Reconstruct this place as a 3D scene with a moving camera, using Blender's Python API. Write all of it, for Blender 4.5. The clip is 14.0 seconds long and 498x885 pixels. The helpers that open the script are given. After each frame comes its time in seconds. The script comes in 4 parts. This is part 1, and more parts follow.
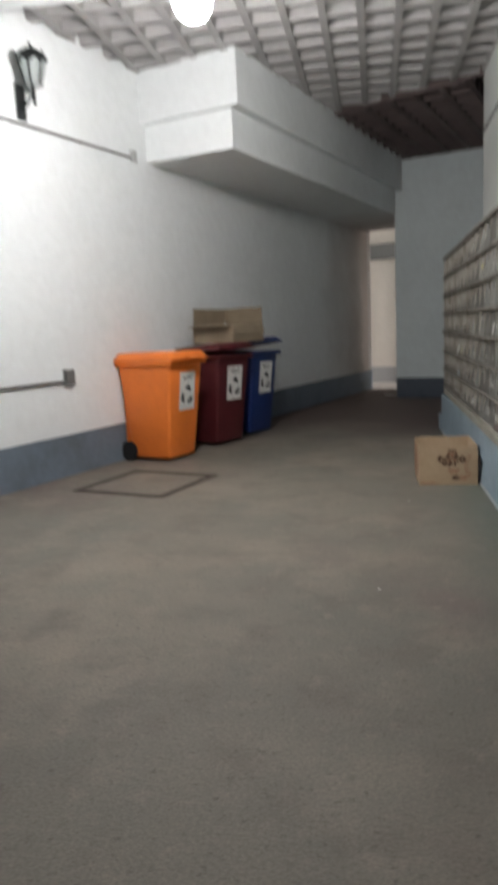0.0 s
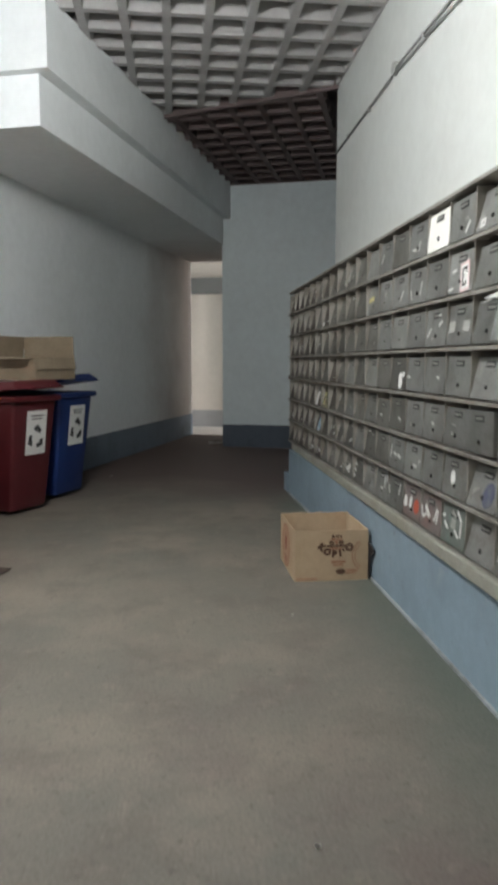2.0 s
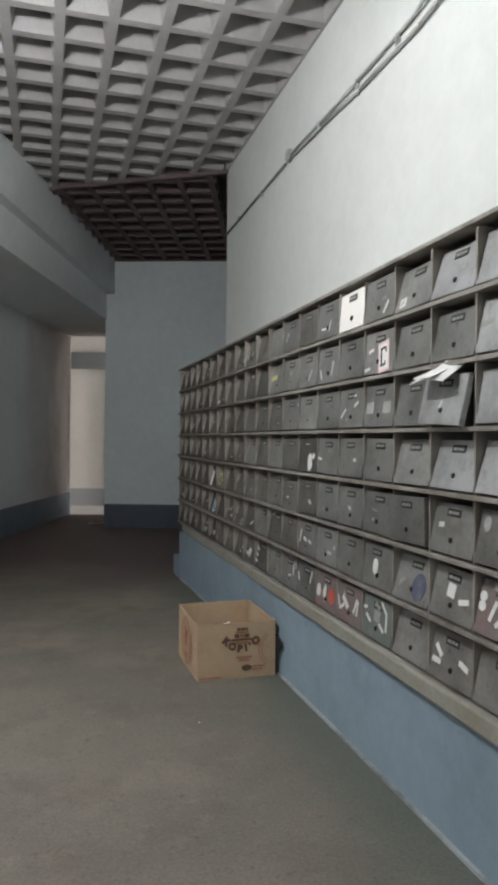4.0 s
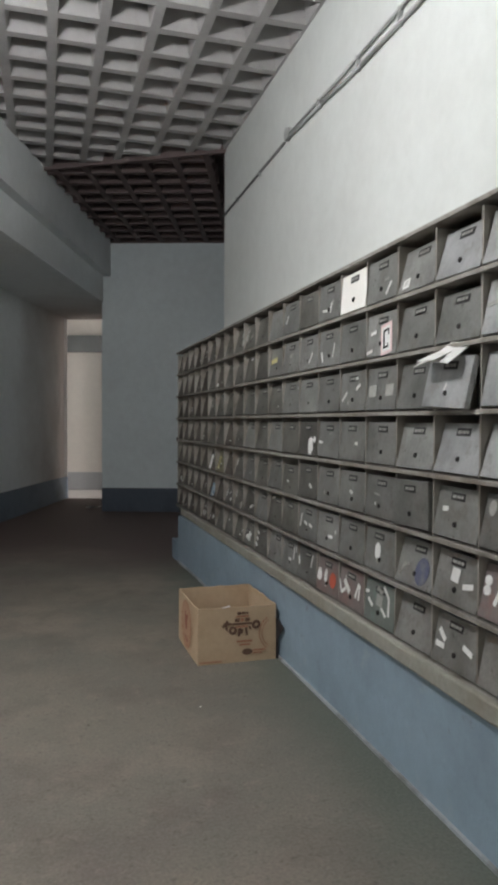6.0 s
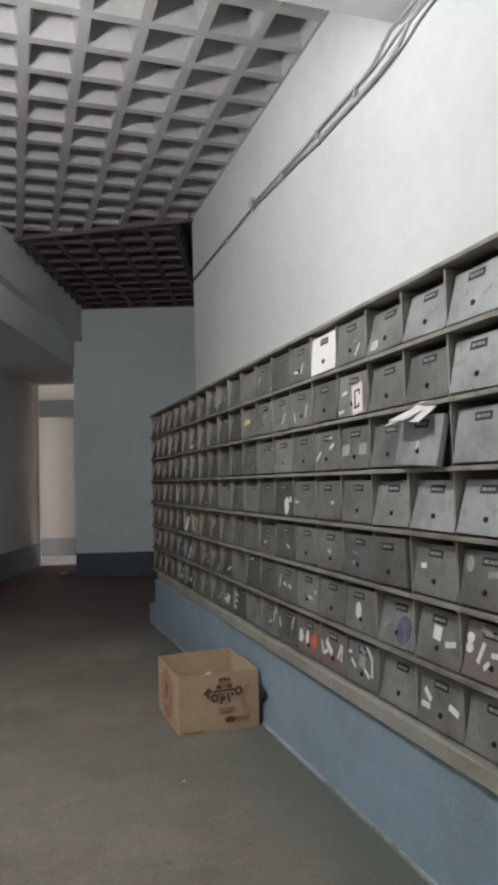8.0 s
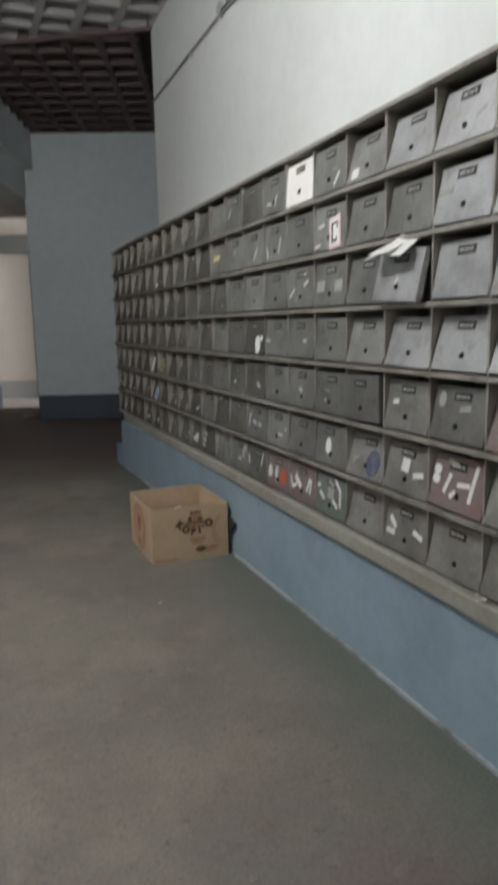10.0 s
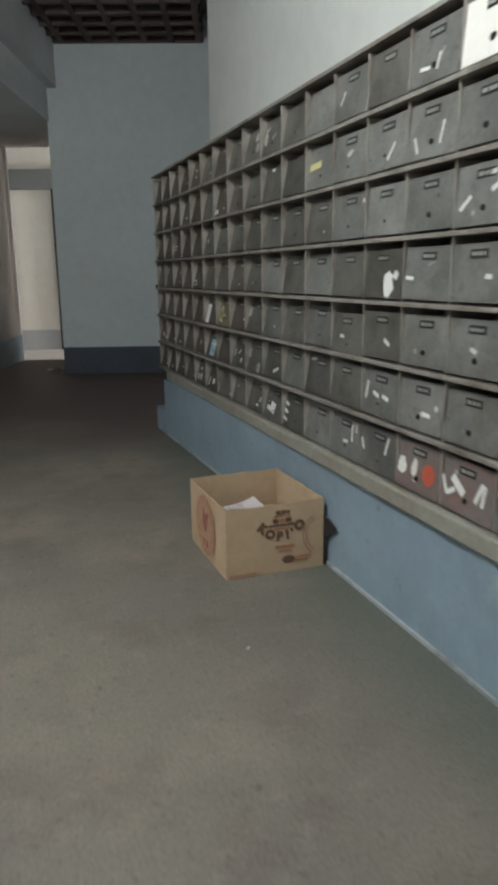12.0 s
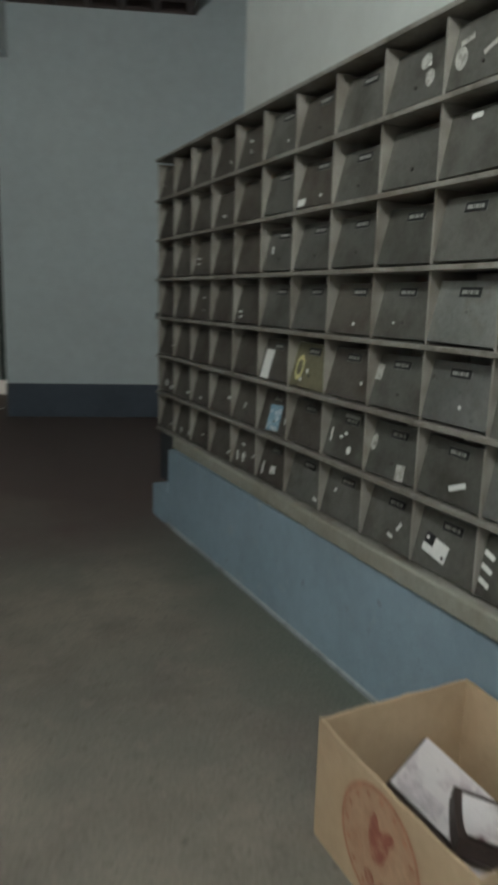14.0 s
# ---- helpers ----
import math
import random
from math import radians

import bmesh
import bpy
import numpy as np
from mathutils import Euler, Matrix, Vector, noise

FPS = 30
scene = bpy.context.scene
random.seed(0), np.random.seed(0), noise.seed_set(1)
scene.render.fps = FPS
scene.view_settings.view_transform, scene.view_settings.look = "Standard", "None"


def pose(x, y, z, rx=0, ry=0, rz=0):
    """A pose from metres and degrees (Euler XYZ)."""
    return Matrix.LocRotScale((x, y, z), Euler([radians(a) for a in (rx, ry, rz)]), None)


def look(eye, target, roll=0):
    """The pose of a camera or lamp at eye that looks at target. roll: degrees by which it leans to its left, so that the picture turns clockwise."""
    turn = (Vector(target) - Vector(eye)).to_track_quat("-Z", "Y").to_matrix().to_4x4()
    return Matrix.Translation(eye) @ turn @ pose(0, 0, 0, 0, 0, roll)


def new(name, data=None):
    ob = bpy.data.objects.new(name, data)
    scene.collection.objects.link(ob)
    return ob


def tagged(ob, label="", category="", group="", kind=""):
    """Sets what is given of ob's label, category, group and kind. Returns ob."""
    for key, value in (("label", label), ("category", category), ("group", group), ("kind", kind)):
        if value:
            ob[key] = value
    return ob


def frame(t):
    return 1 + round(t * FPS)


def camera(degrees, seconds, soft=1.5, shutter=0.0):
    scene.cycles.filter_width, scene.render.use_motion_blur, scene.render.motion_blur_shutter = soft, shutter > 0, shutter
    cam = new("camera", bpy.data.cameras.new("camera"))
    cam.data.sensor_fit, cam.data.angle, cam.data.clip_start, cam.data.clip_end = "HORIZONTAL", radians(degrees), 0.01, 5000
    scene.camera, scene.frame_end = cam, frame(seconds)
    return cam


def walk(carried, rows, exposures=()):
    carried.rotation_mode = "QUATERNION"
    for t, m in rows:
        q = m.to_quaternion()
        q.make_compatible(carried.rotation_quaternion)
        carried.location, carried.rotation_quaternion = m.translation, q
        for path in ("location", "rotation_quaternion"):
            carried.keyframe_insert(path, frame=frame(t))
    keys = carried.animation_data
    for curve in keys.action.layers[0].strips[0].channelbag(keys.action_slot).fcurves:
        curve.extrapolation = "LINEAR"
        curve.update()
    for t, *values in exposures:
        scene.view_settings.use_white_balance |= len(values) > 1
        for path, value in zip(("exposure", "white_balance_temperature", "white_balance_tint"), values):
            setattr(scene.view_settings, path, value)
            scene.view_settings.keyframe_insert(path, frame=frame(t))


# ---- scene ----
import functools

# ---- camera ----
cam = camera(38.56, 14.0, soft=3.8, shutter=0.6)
# seconds, x, y, z, yaw, pitch, roll
ROWS = [
    (0.0, -0.0000, -0.0000, 1.4259, 9.907, -8.953, 2.577),
    (0.5, -0.2005, 0.4845, 1.3709, 6.067, -14.263, 2.789),
    (1.0, -0.3217, 0.9334, 1.4221, 1.421, -8.961, -0.633),
    (1.5, -0.3513, 1.4217, 1.4189, -7.750, -10.359, -0.014),
    (2.0, -0.4105, 1.7963, 1.4527, -5.873, -6.383, -0.017),
    (2.5, -0.4204, 2.0303, 1.4649, -11.957, -5.158, 0.866),
    (3.0, -0.5110, 2.1389, 1.4767, -12.876, -2.356, 0.487),
    (3.5, -0.5222, 2.1208, 1.4738, -15.668, -0.060, -0.649),
    (6.0, -0.5294, 2.1669, 1.4768, -16.115, -1.599, -0.276),
    (6.5, -0.5381, 2.1555, 1.4748, -16.643, 0.083, 0.650),
    (7.0, -0.5399, 2.1579, 1.4835, -15.985, 3.764, 1.377),
    (7.5, -0.5402, 2.1563, 1.4987, -16.871, 3.601, 1.400),
    (10.0, -0.5954, 2.1848, 1.4668, -21.380, -9.495, 1.253),
    (10.5, -0.6289, 2.3295, 1.4102, -13.056, -14.077, 1.317),
    (11.0, -0.5138, 2.6470, 1.3888, -20.381, -12.626, -0.891),
    (11.5, -0.4998, 2.9885, 1.3894, -21.573, -12.189, -0.960),
    (12.0, -0.5640, 3.4087, 1.3963, -19.745, -13.329, 0.753),
    (12.5, -0.4919, 3.8445, 1.4378, -23.605, -10.253, 0.077),
    (13.0, -0.5569, 4.3718, 1.4296, -18.643, -13.316, 0.327),
    (13.5, -0.5521, 4.9309, 1.3729, -17.853, -12.137, -2.011),
    (14.0, -0.5400, 5.5087, 1.4117, -24.925, -11.406, -1.419),
]
# seconds, stops, kelvin, tint
EXPOSURES = [(0.0, -0.04, 6750, 14), (1.5, 0.09, 6600, 10), (3.0, 0.08, 6500, 10), (3.5, -0.10, 6500, 12), (6.0, -0.28, 6550, 13), (7.5, -0.30, 6550, 14), (10.0, -0.28, 6550, 13), (11.0, -0.28, 6500, 9), (11.5, -0.07, 6500, 8), (12.5, -0.07, 6500, 8), (13.0, -0.10, 6550, 3), (14.0, -0.20, 6500, 3)]
walk(cam, [(t, pose(x, y, z, 90 + pitch, roll, yaw)) for t, x, y, z, yaw, pitch, roll in ROWS], EXPOSURES)

# ---- plan ----
CEIL = 4.426
X_WALL = 1.375                      # plane of the wall behind the mailboxes
Y_END = 9.76                        # where that wall ends
Y_BACK = -4.5                       # open front of the passage, behind the walk
ORIGIN = Vector((-2.90, 7.784, 0))  # a point at the foot of the slanted wall
SLANT = -18.2                       # the slanted wing is turned by this about z
WING = Matrix.Translation(ORIGIN) @ Matrix.Rotation(radians(SLANT), 4, "Z")   # x: out from the wall, y: along it
U_FAR = 7.04                        # face of the far wall, along the wing
U_BLOCK = 9.02                      # back of the thick far wall
U_OPEN = 9.02                       # where the slanted wall ends at the far opening
U_BRIGHT = 10.7                     # lit wall beyond the far opening


def wing(n, u, z=0.0):
    return WING @ Vector((n, u, z))


# ---- world and lights ----
world = bpy.data.worlds.new("world")
scene.world = world
world.use_nodes = True
wt = world.node_tree
sky = wt.nodes.new("ShaderNodeTexSky")
sky.sky_type, sky.sun_disc = "NISHITA", False
sky.sun_elevation, sky.sun_rotation = radians(38), radians(200)
wt.links.new(sky.outputs[0], wt.nodes["Background"].inputs[0])
wt.nodes["Background"].inputs[1].default_value = 0.05


def area_lamp(name, m, sx, sy, power, colour):
    d = bpy.data.lights.new(name, "AREA")
    d.shape, d.size, d.size_y, d.energy, d.color = "RECTANGLE", sx, sy, power, colour
    ob = new(name, d)
    ob.matrix_world = m
    return ob


sun = bpy.data.lights.new("sun", "SUN")
sun.energy, sun.angle, sun.color = 0.7, radians(0.6), (1.0, 0.95, 0.88)
sun_ob = new("sun", sun)
sun_ob.matrix_world = look((0, -20, 16), (0, 0, -30))

# daylight of the open front behind the walk, and of the window in the far passage
area_lamp("front_daylight", look((-2.0, Y_BACK + 0.1, 2.3), (-1.0, 8, 1.9)), 6.5, 3.4, 42, (0.90, 0.97, 1.0))
area_lamp("passage_daylight", WING @ look((8.4, 9.45, 2.2), (0.0, 10.0, 1.6)), 0.6, 2.4, 560, (1.0, 0.93, 0.89))

# the lit globe lamp under the ceiling: its place and glow
LAMP = (-1.170, 5.05, 3.63)
GLOBE_POWER = 480.0

# ---- materials ----


def material(name, colour, rough=0.7, metal=0.0, grain=None, stains=None, bump=0.0, bump_scale=60.0, spec=0.4, vary=0.0, band=None, shade_dirt=None):
    """grain: (scale, amount); stains: (scale, colour, lo, hi) large soft blotches."""
    m = bpy.data.materials.new(name)
    m.use_nodes = True
    nt = m.node_tree
    b = nt.nodes["Principled BSDF"]
    b.inputs["Roughness"].default_value = rough
    b.inputs["Metallic"].default_value = metal
    b.inputs["Specular IOR Level"].default_value = spec
    co = nt.nodes.new("ShaderNodeTexCoord")
    geo = nt.nodes.new("ShaderNodeNewGeometry")
    rgb = nt.nodes.new("ShaderNodeRGB")
    rgb.outputs[0].default_value = (*colour, 1)
    out = rgb.outputs[0]

    def noise_tex(scale, detail=5.0, rough_=0.6):
        n = nt.nodes.new("ShaderNodeTexNoise")
        n.inputs["Scale"].default_value = scale
        n.inputs["Detail"].default_value = detail
        n.inputs["Roughness"].default_value = rough_
        nt.links.new(geo.outputs["Position"], n.inputs["Vector"])
        return n

    def mixed(fac, a, c, blend="MIX"):
        x = nt.nodes.new("ShaderNodeMix")
        x.data_type, x.blend_type = "RGBA", blend
        if isinstance(fac, float):
            x.inputs[0].default_value = fac
        else:
            nt.links.new(fac, x.inputs[0])
        for sock, v in ((x.inputs[6], a), (x.inputs[7], c)):
            if isinstance(v, tuple):
                sock.default_value = (*v, 1)
            else:
                nt.links.new(v, sock)
        return x.outputs[2]

    def ramp(fac, lo, hi):
        r = nt.nodes.new("ShaderNodeMapRange")
        r.inputs[1].default_value, r.inputs[2].default_value = lo, hi
        nt.links.new(fac, r.inputs[0])
        return r.outputs[0]

    for st in stains or ():
        n = noise_tex(st[0], 6.0, 0.62)
        out = mixed(ramp(n.outputs[0], st[2], st[3]), out, tuple(st[1]))
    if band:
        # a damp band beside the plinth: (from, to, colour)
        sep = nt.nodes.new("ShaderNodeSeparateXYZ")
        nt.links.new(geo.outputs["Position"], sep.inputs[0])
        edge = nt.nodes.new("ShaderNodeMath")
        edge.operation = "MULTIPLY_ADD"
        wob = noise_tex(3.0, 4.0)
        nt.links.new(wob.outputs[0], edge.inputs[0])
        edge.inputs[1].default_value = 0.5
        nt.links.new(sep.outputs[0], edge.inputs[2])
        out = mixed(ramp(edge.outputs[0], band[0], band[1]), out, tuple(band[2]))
    if shade_dirt:
        # darkens towards the wing's far end, shade and dirt painted in one: (from, to, colour) measured along the
        # slanted wall
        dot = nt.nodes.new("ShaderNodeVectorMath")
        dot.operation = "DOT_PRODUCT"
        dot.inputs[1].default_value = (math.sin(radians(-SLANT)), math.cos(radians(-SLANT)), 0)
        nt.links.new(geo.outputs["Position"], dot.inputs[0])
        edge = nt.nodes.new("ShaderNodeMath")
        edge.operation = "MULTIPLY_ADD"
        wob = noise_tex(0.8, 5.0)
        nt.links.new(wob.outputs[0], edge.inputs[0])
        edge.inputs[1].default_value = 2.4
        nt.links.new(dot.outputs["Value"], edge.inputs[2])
        out = mixed(ramp(edge.outputs[0], shade_dirt[0], shade_dirt[1]), out, tuple(shade_dirt[2]))
    if grain:
        n = noise_tex(grain[0], 8.0, 0.7)
        lo = tuple(1 - grain[1] for _ in range(3))
        hi = tuple(1 + grain[1] * 0.6 for _ in range(3))
        out = mixed(1.0, out, mixed(ramp(n.outputs[0], 0.3, 0.7), lo, hi), "MULTIPLY")
    if vary:
        info = nt.nodes.new("ShaderNodeObjectInfo")
        r = nt.nodes.new("ShaderNodeMapRange")
        r.inputs[3].default_value, r.inputs[4].default_value = 1 - vary, 1 + vary * 0.5
        nt.links.new(info.outputs["Random"], r.inputs[0])
        cmb = nt.nodes.new("ShaderNodeCombineColor")
        for i in range(3):
            nt.links.new(r.outputs[0], cmb.inputs[i])
        out = mixed(1.0, out, cmb.outputs[0], "MULTIPLY")
    nt.links.new(out, b.inputs["Base Color"])
    if bump:
        n = noise_tex(bump_scale, 6.0, 0.6)
        bp = nt.nodes.new("ShaderNodeBump")
        bp.inputs["Strength"].default_value = bump
        bp.inputs["Distance"].default_value = 0.01
        nt.links.new(n.outputs[0], bp.inputs["Height"])
        nt.links.new(bp.outputs[0], b.inputs["Normal"])
    return m


# the shade near the far opening is mixed into this wall's colour
WHITE_WALL = material("white_wall_paint", (0.81, 0.84, 0.84), 0.8, shade_dirt=(14.0, 16.2, (0.42, 0.385, 0.37)), stains=[(0.7, (0.75, 0.78, 0.775), 0.45, 0.75)], grain=(9, 0.05), bump=0.12, bump_scale=45)
CREAM_WALL = material("off_white_wall_paint", (0.62, 0.645, 0.615), 0.8, stains=[(0.7, (0.57, 0.585, 0.555), 0.45, 0.75), (5.0, (0.56, 0.56, 0.53), 0.66, 0.8)], grain=(9, 0.05), bump=0.12, bump_scale=45)
GREY_WALL = material("grey_wall_paint", (0.74, 0.81, 0.82), 0.8, stains=[(0.5, (0.66, 0.72, 0.73), 0.42, 0.75), (3.0, (0.69, 0.74, 0.75), 0.55, 0.8)], grain=(9, 0.06), bump=0.25, bump_scale=45)
SKIRT = material("blue_grey_skirting_paint", (0.16, 0.20, 0.245), 0.6, stains=[(2.0, (0.11, 0.13, 0.15), 0.5, 0.8)], grain=(14, 0.1), bump=0.2)
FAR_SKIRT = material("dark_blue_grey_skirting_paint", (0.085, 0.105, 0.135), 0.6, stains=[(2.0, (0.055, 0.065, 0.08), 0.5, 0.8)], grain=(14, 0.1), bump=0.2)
PLINTH = material("blue_plinth_paint", (0.275, 0.365, 0.43), 0.6, stains=[(1.6, (0.215, 0.285, 0.335), 0.42, 0.70), (5.0, (0.35, 0.405, 0.42), 0.60, 0.8), (13.0, (0.19, 0.22, 0.23), 0.64, 0.76)], grain=(16, 0.08), bump=0.25)
SILL = material("bare_concrete_sill", (0.30, 0.295, 0.25), 0.85, stains=[(3.0, (0.24, 0.22, 0.175), 0.45, 0.75)], grain=(30, 0.15), bump=0.3)
# reddish dirt and the wing's dimness share one painted floor gradient
CONCRETE_FLOOR = material("worn_concrete_floor", (0.207, 0.186, 0.152), 0.62, stains=[(0.5, (0.165, 0.156, 0.132), 0.42, 0.62), (0.9, (0.272, 0.232, 0.188), 0.48, 0.74), (2.6, (0.155, 0.132, 0.110), 0.50, 0.74), (0.4, (0.165, 0.124, 0.112), 0.54, 0.68), (9.0, (0.245, 0.213, 0.176), 0.56, 0.76), (26.0, (0.125, 0.106, 0.088), 0.58, 0.72)], grain=(70, 0.30), band=(0.66, 1.12, (0.125, 0.136, 0.110)), shade_dirt=(9.8, 11.3, (0.128, 0.090, 0.079)), bump=0.25, bump_scale=90, spec=0.3)
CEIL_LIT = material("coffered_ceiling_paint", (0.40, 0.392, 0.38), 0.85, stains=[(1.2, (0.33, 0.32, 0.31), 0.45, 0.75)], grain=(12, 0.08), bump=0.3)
# wing ceiling: the same coffers in a darker, browner colour
CEIL_DARK = material("dark_coffered_concrete", (0.15, 0.115, 0.11), 0.9, stains=[(1.5, (0.10, 0.075, 0.07), 0.45, 0.75)], grain=(12, 0.12), bump=0.3)
BRIGHT = material("cream_passage_wall", (0.78, 0.72, 0.66), 0.8, grain=(9, 0.05), bump=0.2)
OLD_METAL = material("old_grey_mailbox_metal", (0.37, 0.35, 0.31), 0.45, 0.3, stains=[(5.0, (0.17, 0.145, 0.12), 0.45, 0.70)], grain=(40, 0.15), bump=0.12, vary=0.0)
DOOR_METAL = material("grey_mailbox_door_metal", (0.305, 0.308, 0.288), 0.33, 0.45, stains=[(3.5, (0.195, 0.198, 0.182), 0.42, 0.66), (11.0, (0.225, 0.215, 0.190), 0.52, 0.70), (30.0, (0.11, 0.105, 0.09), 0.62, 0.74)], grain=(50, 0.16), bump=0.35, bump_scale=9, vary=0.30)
SHELF_EDGE = material("worn_shelf_edge", (0.30, 0.285, 0.25), 0.5, 0.2, stains=[(7.0, (0.15, 0.135, 0.11), 0.48, 0.70), (2.0, (0.20, 0.17, 0.14), 0.5, 0.7)], grain=(40, 0.18), bump=0.2)
CARD = material("brown_cardboard", (0.52, 0.385, 0.25), 0.85, stains=[(4.0, (0.44, 0.315, 0.195), 0.4, 0.75)], grain=(30, 0.07), bump=0.1)

# ---- building blocks ----


def solid(bm, x0, x1, y0, y1, z0, z1, bevel=0.0, m=None):
    v = [bm.verts.new((x, y, z)) for z in (z0, z1) for y in (y0, y1) for x in (x0, x1)]
    fs = [bm.faces.new([v[i] for i in f]) for f in ((0, 2, 3, 1), (4, 5, 7, 6), (0, 1, 5, 4), (2, 6, 7, 3), (0, 4, 6, 2), (1, 3, 7, 5))]
    if bevel:
        edges = list({e for f in fs for e in f.edges})
        res = bmesh.ops.bevel(bm, geom=edges, offset=bevel, segments=2, profile=0.5, affect="EDGES")
        v = list({q for f in res["faces"] for q in f.verts} | {q for f in fs if f.is_valid for q in f.verts})
    if m is not None:
        bmesh.ops.transform(bm, matrix=m, verts=[q for q in v if q.is_valid])
    return bm


def prism(bm, outline, z0, z1):
    """An upright prism over an outline of (x, y)."""
    lo = [bm.verts.new((x, y, z0)) for x, y in outline]
    hi = [bm.verts.new((x, y, z1)) for x, y in outline]
    k = len(outline)
    bm.faces.new(list(reversed(lo)))
    bm.faces.new(hi)
    for i in range(k):
        bm.faces.new((lo[i], lo[(i + 1) % k], hi[(i + 1) % k], hi[i]))
    bmesh.ops.recalc_face_normals(bm, faces=bm.faces)
    return bm


def rod(bm, a, b, r, seg=12):
    a, b = Vector(a), Vector(b)
    m = Matrix.Translation((a + b) / 2) @ (b - a).to_track_quat("Z", "Y").to_matrix().to_4x4()
    bmesh.ops.create_cone(bm, cap_ends=True, segments=seg, radius1=r, radius2=r, depth=(b - a).length, matrix=m)
    return bm


def mesh_of(name, bm, mat, smooth=False):
    me = bpy.data.meshes.new(name)
    bm.to_mesh(me)
    bm.free()
    me.materials.append(mat)
    if smooth:
        for poly in me.polygons:
            poly.use_smooth = True
    return me


def part(name, bm, mat, parent=None, label="", smooth=False):
    ob = new(name, mesh_of(name, bm, mat, smooth))
    if parent is not None:
        ob.parent = parent
    if label:
        tagged(ob, label)
    return ob


def structure(name, bm, mat, label, category):
    return tagged(part(name, bm, mat), label, category, kind="structure")


def empty(name, m, label, category, group=""):
    ob = new(name)
    ob.matrix_world = m
    return tagged(ob, label, category, group)


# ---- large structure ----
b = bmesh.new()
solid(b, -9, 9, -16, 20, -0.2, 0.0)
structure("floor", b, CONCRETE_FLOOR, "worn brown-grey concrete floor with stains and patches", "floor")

b = bmesh.new()
solid(b, X_WALL, X_WALL + 0.22, Y_BACK, Y_END, 0, CEIL + 0.3)
structure("wall_mailbox_side", b, CREAM_WALL, "off-white painted wall above the mailboxes", "wall")

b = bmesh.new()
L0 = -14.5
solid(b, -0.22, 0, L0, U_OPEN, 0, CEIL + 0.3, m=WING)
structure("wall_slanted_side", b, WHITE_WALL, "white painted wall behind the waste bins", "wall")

b = bmesh.new()
solid(b, 0, 0.012, L0, U_OPEN - 0.004, 0, 0.43, m=WING)
structure("baseboard_slanted_side", b, SKIRT, "blue-grey painted skirting band at the wall's foot", "baseboard")

b = bmesh.new()
solid(b, 1.16, 9.0, U_FAR, U_BLOCK, 0, CEIL + 0.3, m=WING)
structure("wall_far", b, GREY_WALL, "grey painted wall closing the far end", "wall")
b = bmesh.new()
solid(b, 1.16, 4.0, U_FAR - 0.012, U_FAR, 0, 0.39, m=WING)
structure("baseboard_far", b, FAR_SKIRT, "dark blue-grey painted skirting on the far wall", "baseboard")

b = bmesh.new()
solid(b, 4.0, 4.2, 2.6, U_FAR, 0, CEIL + 0.3, m=WING)
# unseen stub, added to keep outside light out of the gap
solid(b, X_WALL + 0.222, 2.3, 9.2, 9.4, 0, CEIL + 0.3)
structure("wall_return", b, GREY_WALL, "grey wall in shade beside the far end", "wall")

b = bmesh.new()
solid(b, -2.0, 9.0, U_BRIGHT, U_BRIGHT + 0.2, 0, CEIL + 0.3, m=WING)
structure("wall_passage", b, BRIGHT, "cream lit wall of the passage beyond the opening", "wall")
b = bmesh.new()
solid(b, -2.0, 8.5, U_BRIGHT - 0.012, U_BRIGHT, 0, 0.385, m=WING)
structure("baseboard_passage", b, material("pale_grey_skirting_paint", (0.42, 0.42, 0.43), 0.7, grain=(12, 0.06)), "pale grey painted skirting of the passage", "baseboard")
b = bmesh.new()
solid(b, -2.0, 8.5, U_BRIGHT - 0.10, U_BRIGHT, 2.98, 3.33, m=WING)
structure("trim_passage_beam", b, material("dark_grey_beam_paint", (0.20, 0.205, 0.205), 0.8, grain=(12, 0.08)), "grey beam across the passage wall", "beam")
b = bmesh.new()
solid(b, -2.0, 8.5, U_BLOCK, U_BRIGHT, 4.0, 4.2, m=WING)
structure("ceiling_passage", b, GREY_WALL, "low grey ceiling of the far passage", "ceiling")

# paler slab where daylight falls, its brightness put into the colour
b = bmesh.new()
solid(b, -2.0, 8.5, 8.95, U_BRIGHT - 0.014, 0, 0.006, m=WING)
structure("floor_passage", b, material("daylit_passage_floor", (0.50, 0.47, 0.45), 0.6, stains=[(2.0, (0.40, 0.37, 0.35), 0.45, 0.75)], grain=(40, 0.1)), "pale floor of the passage, the daylight on it put into its colour", "floor")

DARK_GREEN = material("dark_green_door_paint", (0.022, 0.030, 0.027), 0.5, grain=(14, 0.15), bump=0.1)
b = bmesh.new()
solid(b, 0.29, 1.25, U_BRIGHT - 0.07, U_BRIGHT - 0.014, 0.0, 2.975, 0.006, m=WING)
structure("door_1", b, DARK_GREEN, "closed dark green door in the lit passage", "door")

# end of the far passage, with its window opening
b = bmesh.new()
solid(b, 8.5, 8.7, U_BLOCK, U_BRIGHT, 0, 0.9, m=WING)
solid(b, 8.5, 8.7, U_BLOCK, U_BRIGHT, 3.4, 4.0, m=WING)
solid(b, -2.2, -2.0, U_BLOCK, U_BRIGHT, 0, 4.0, m=WING)
solid(b, -2.2, 0.0, U_BLOCK - 0.2, U_BLOCK, 0, 4.0, m=WING)
structure("wall_passage_end", b, GREY_WALL, "grey end wall with a window opening", "wall")

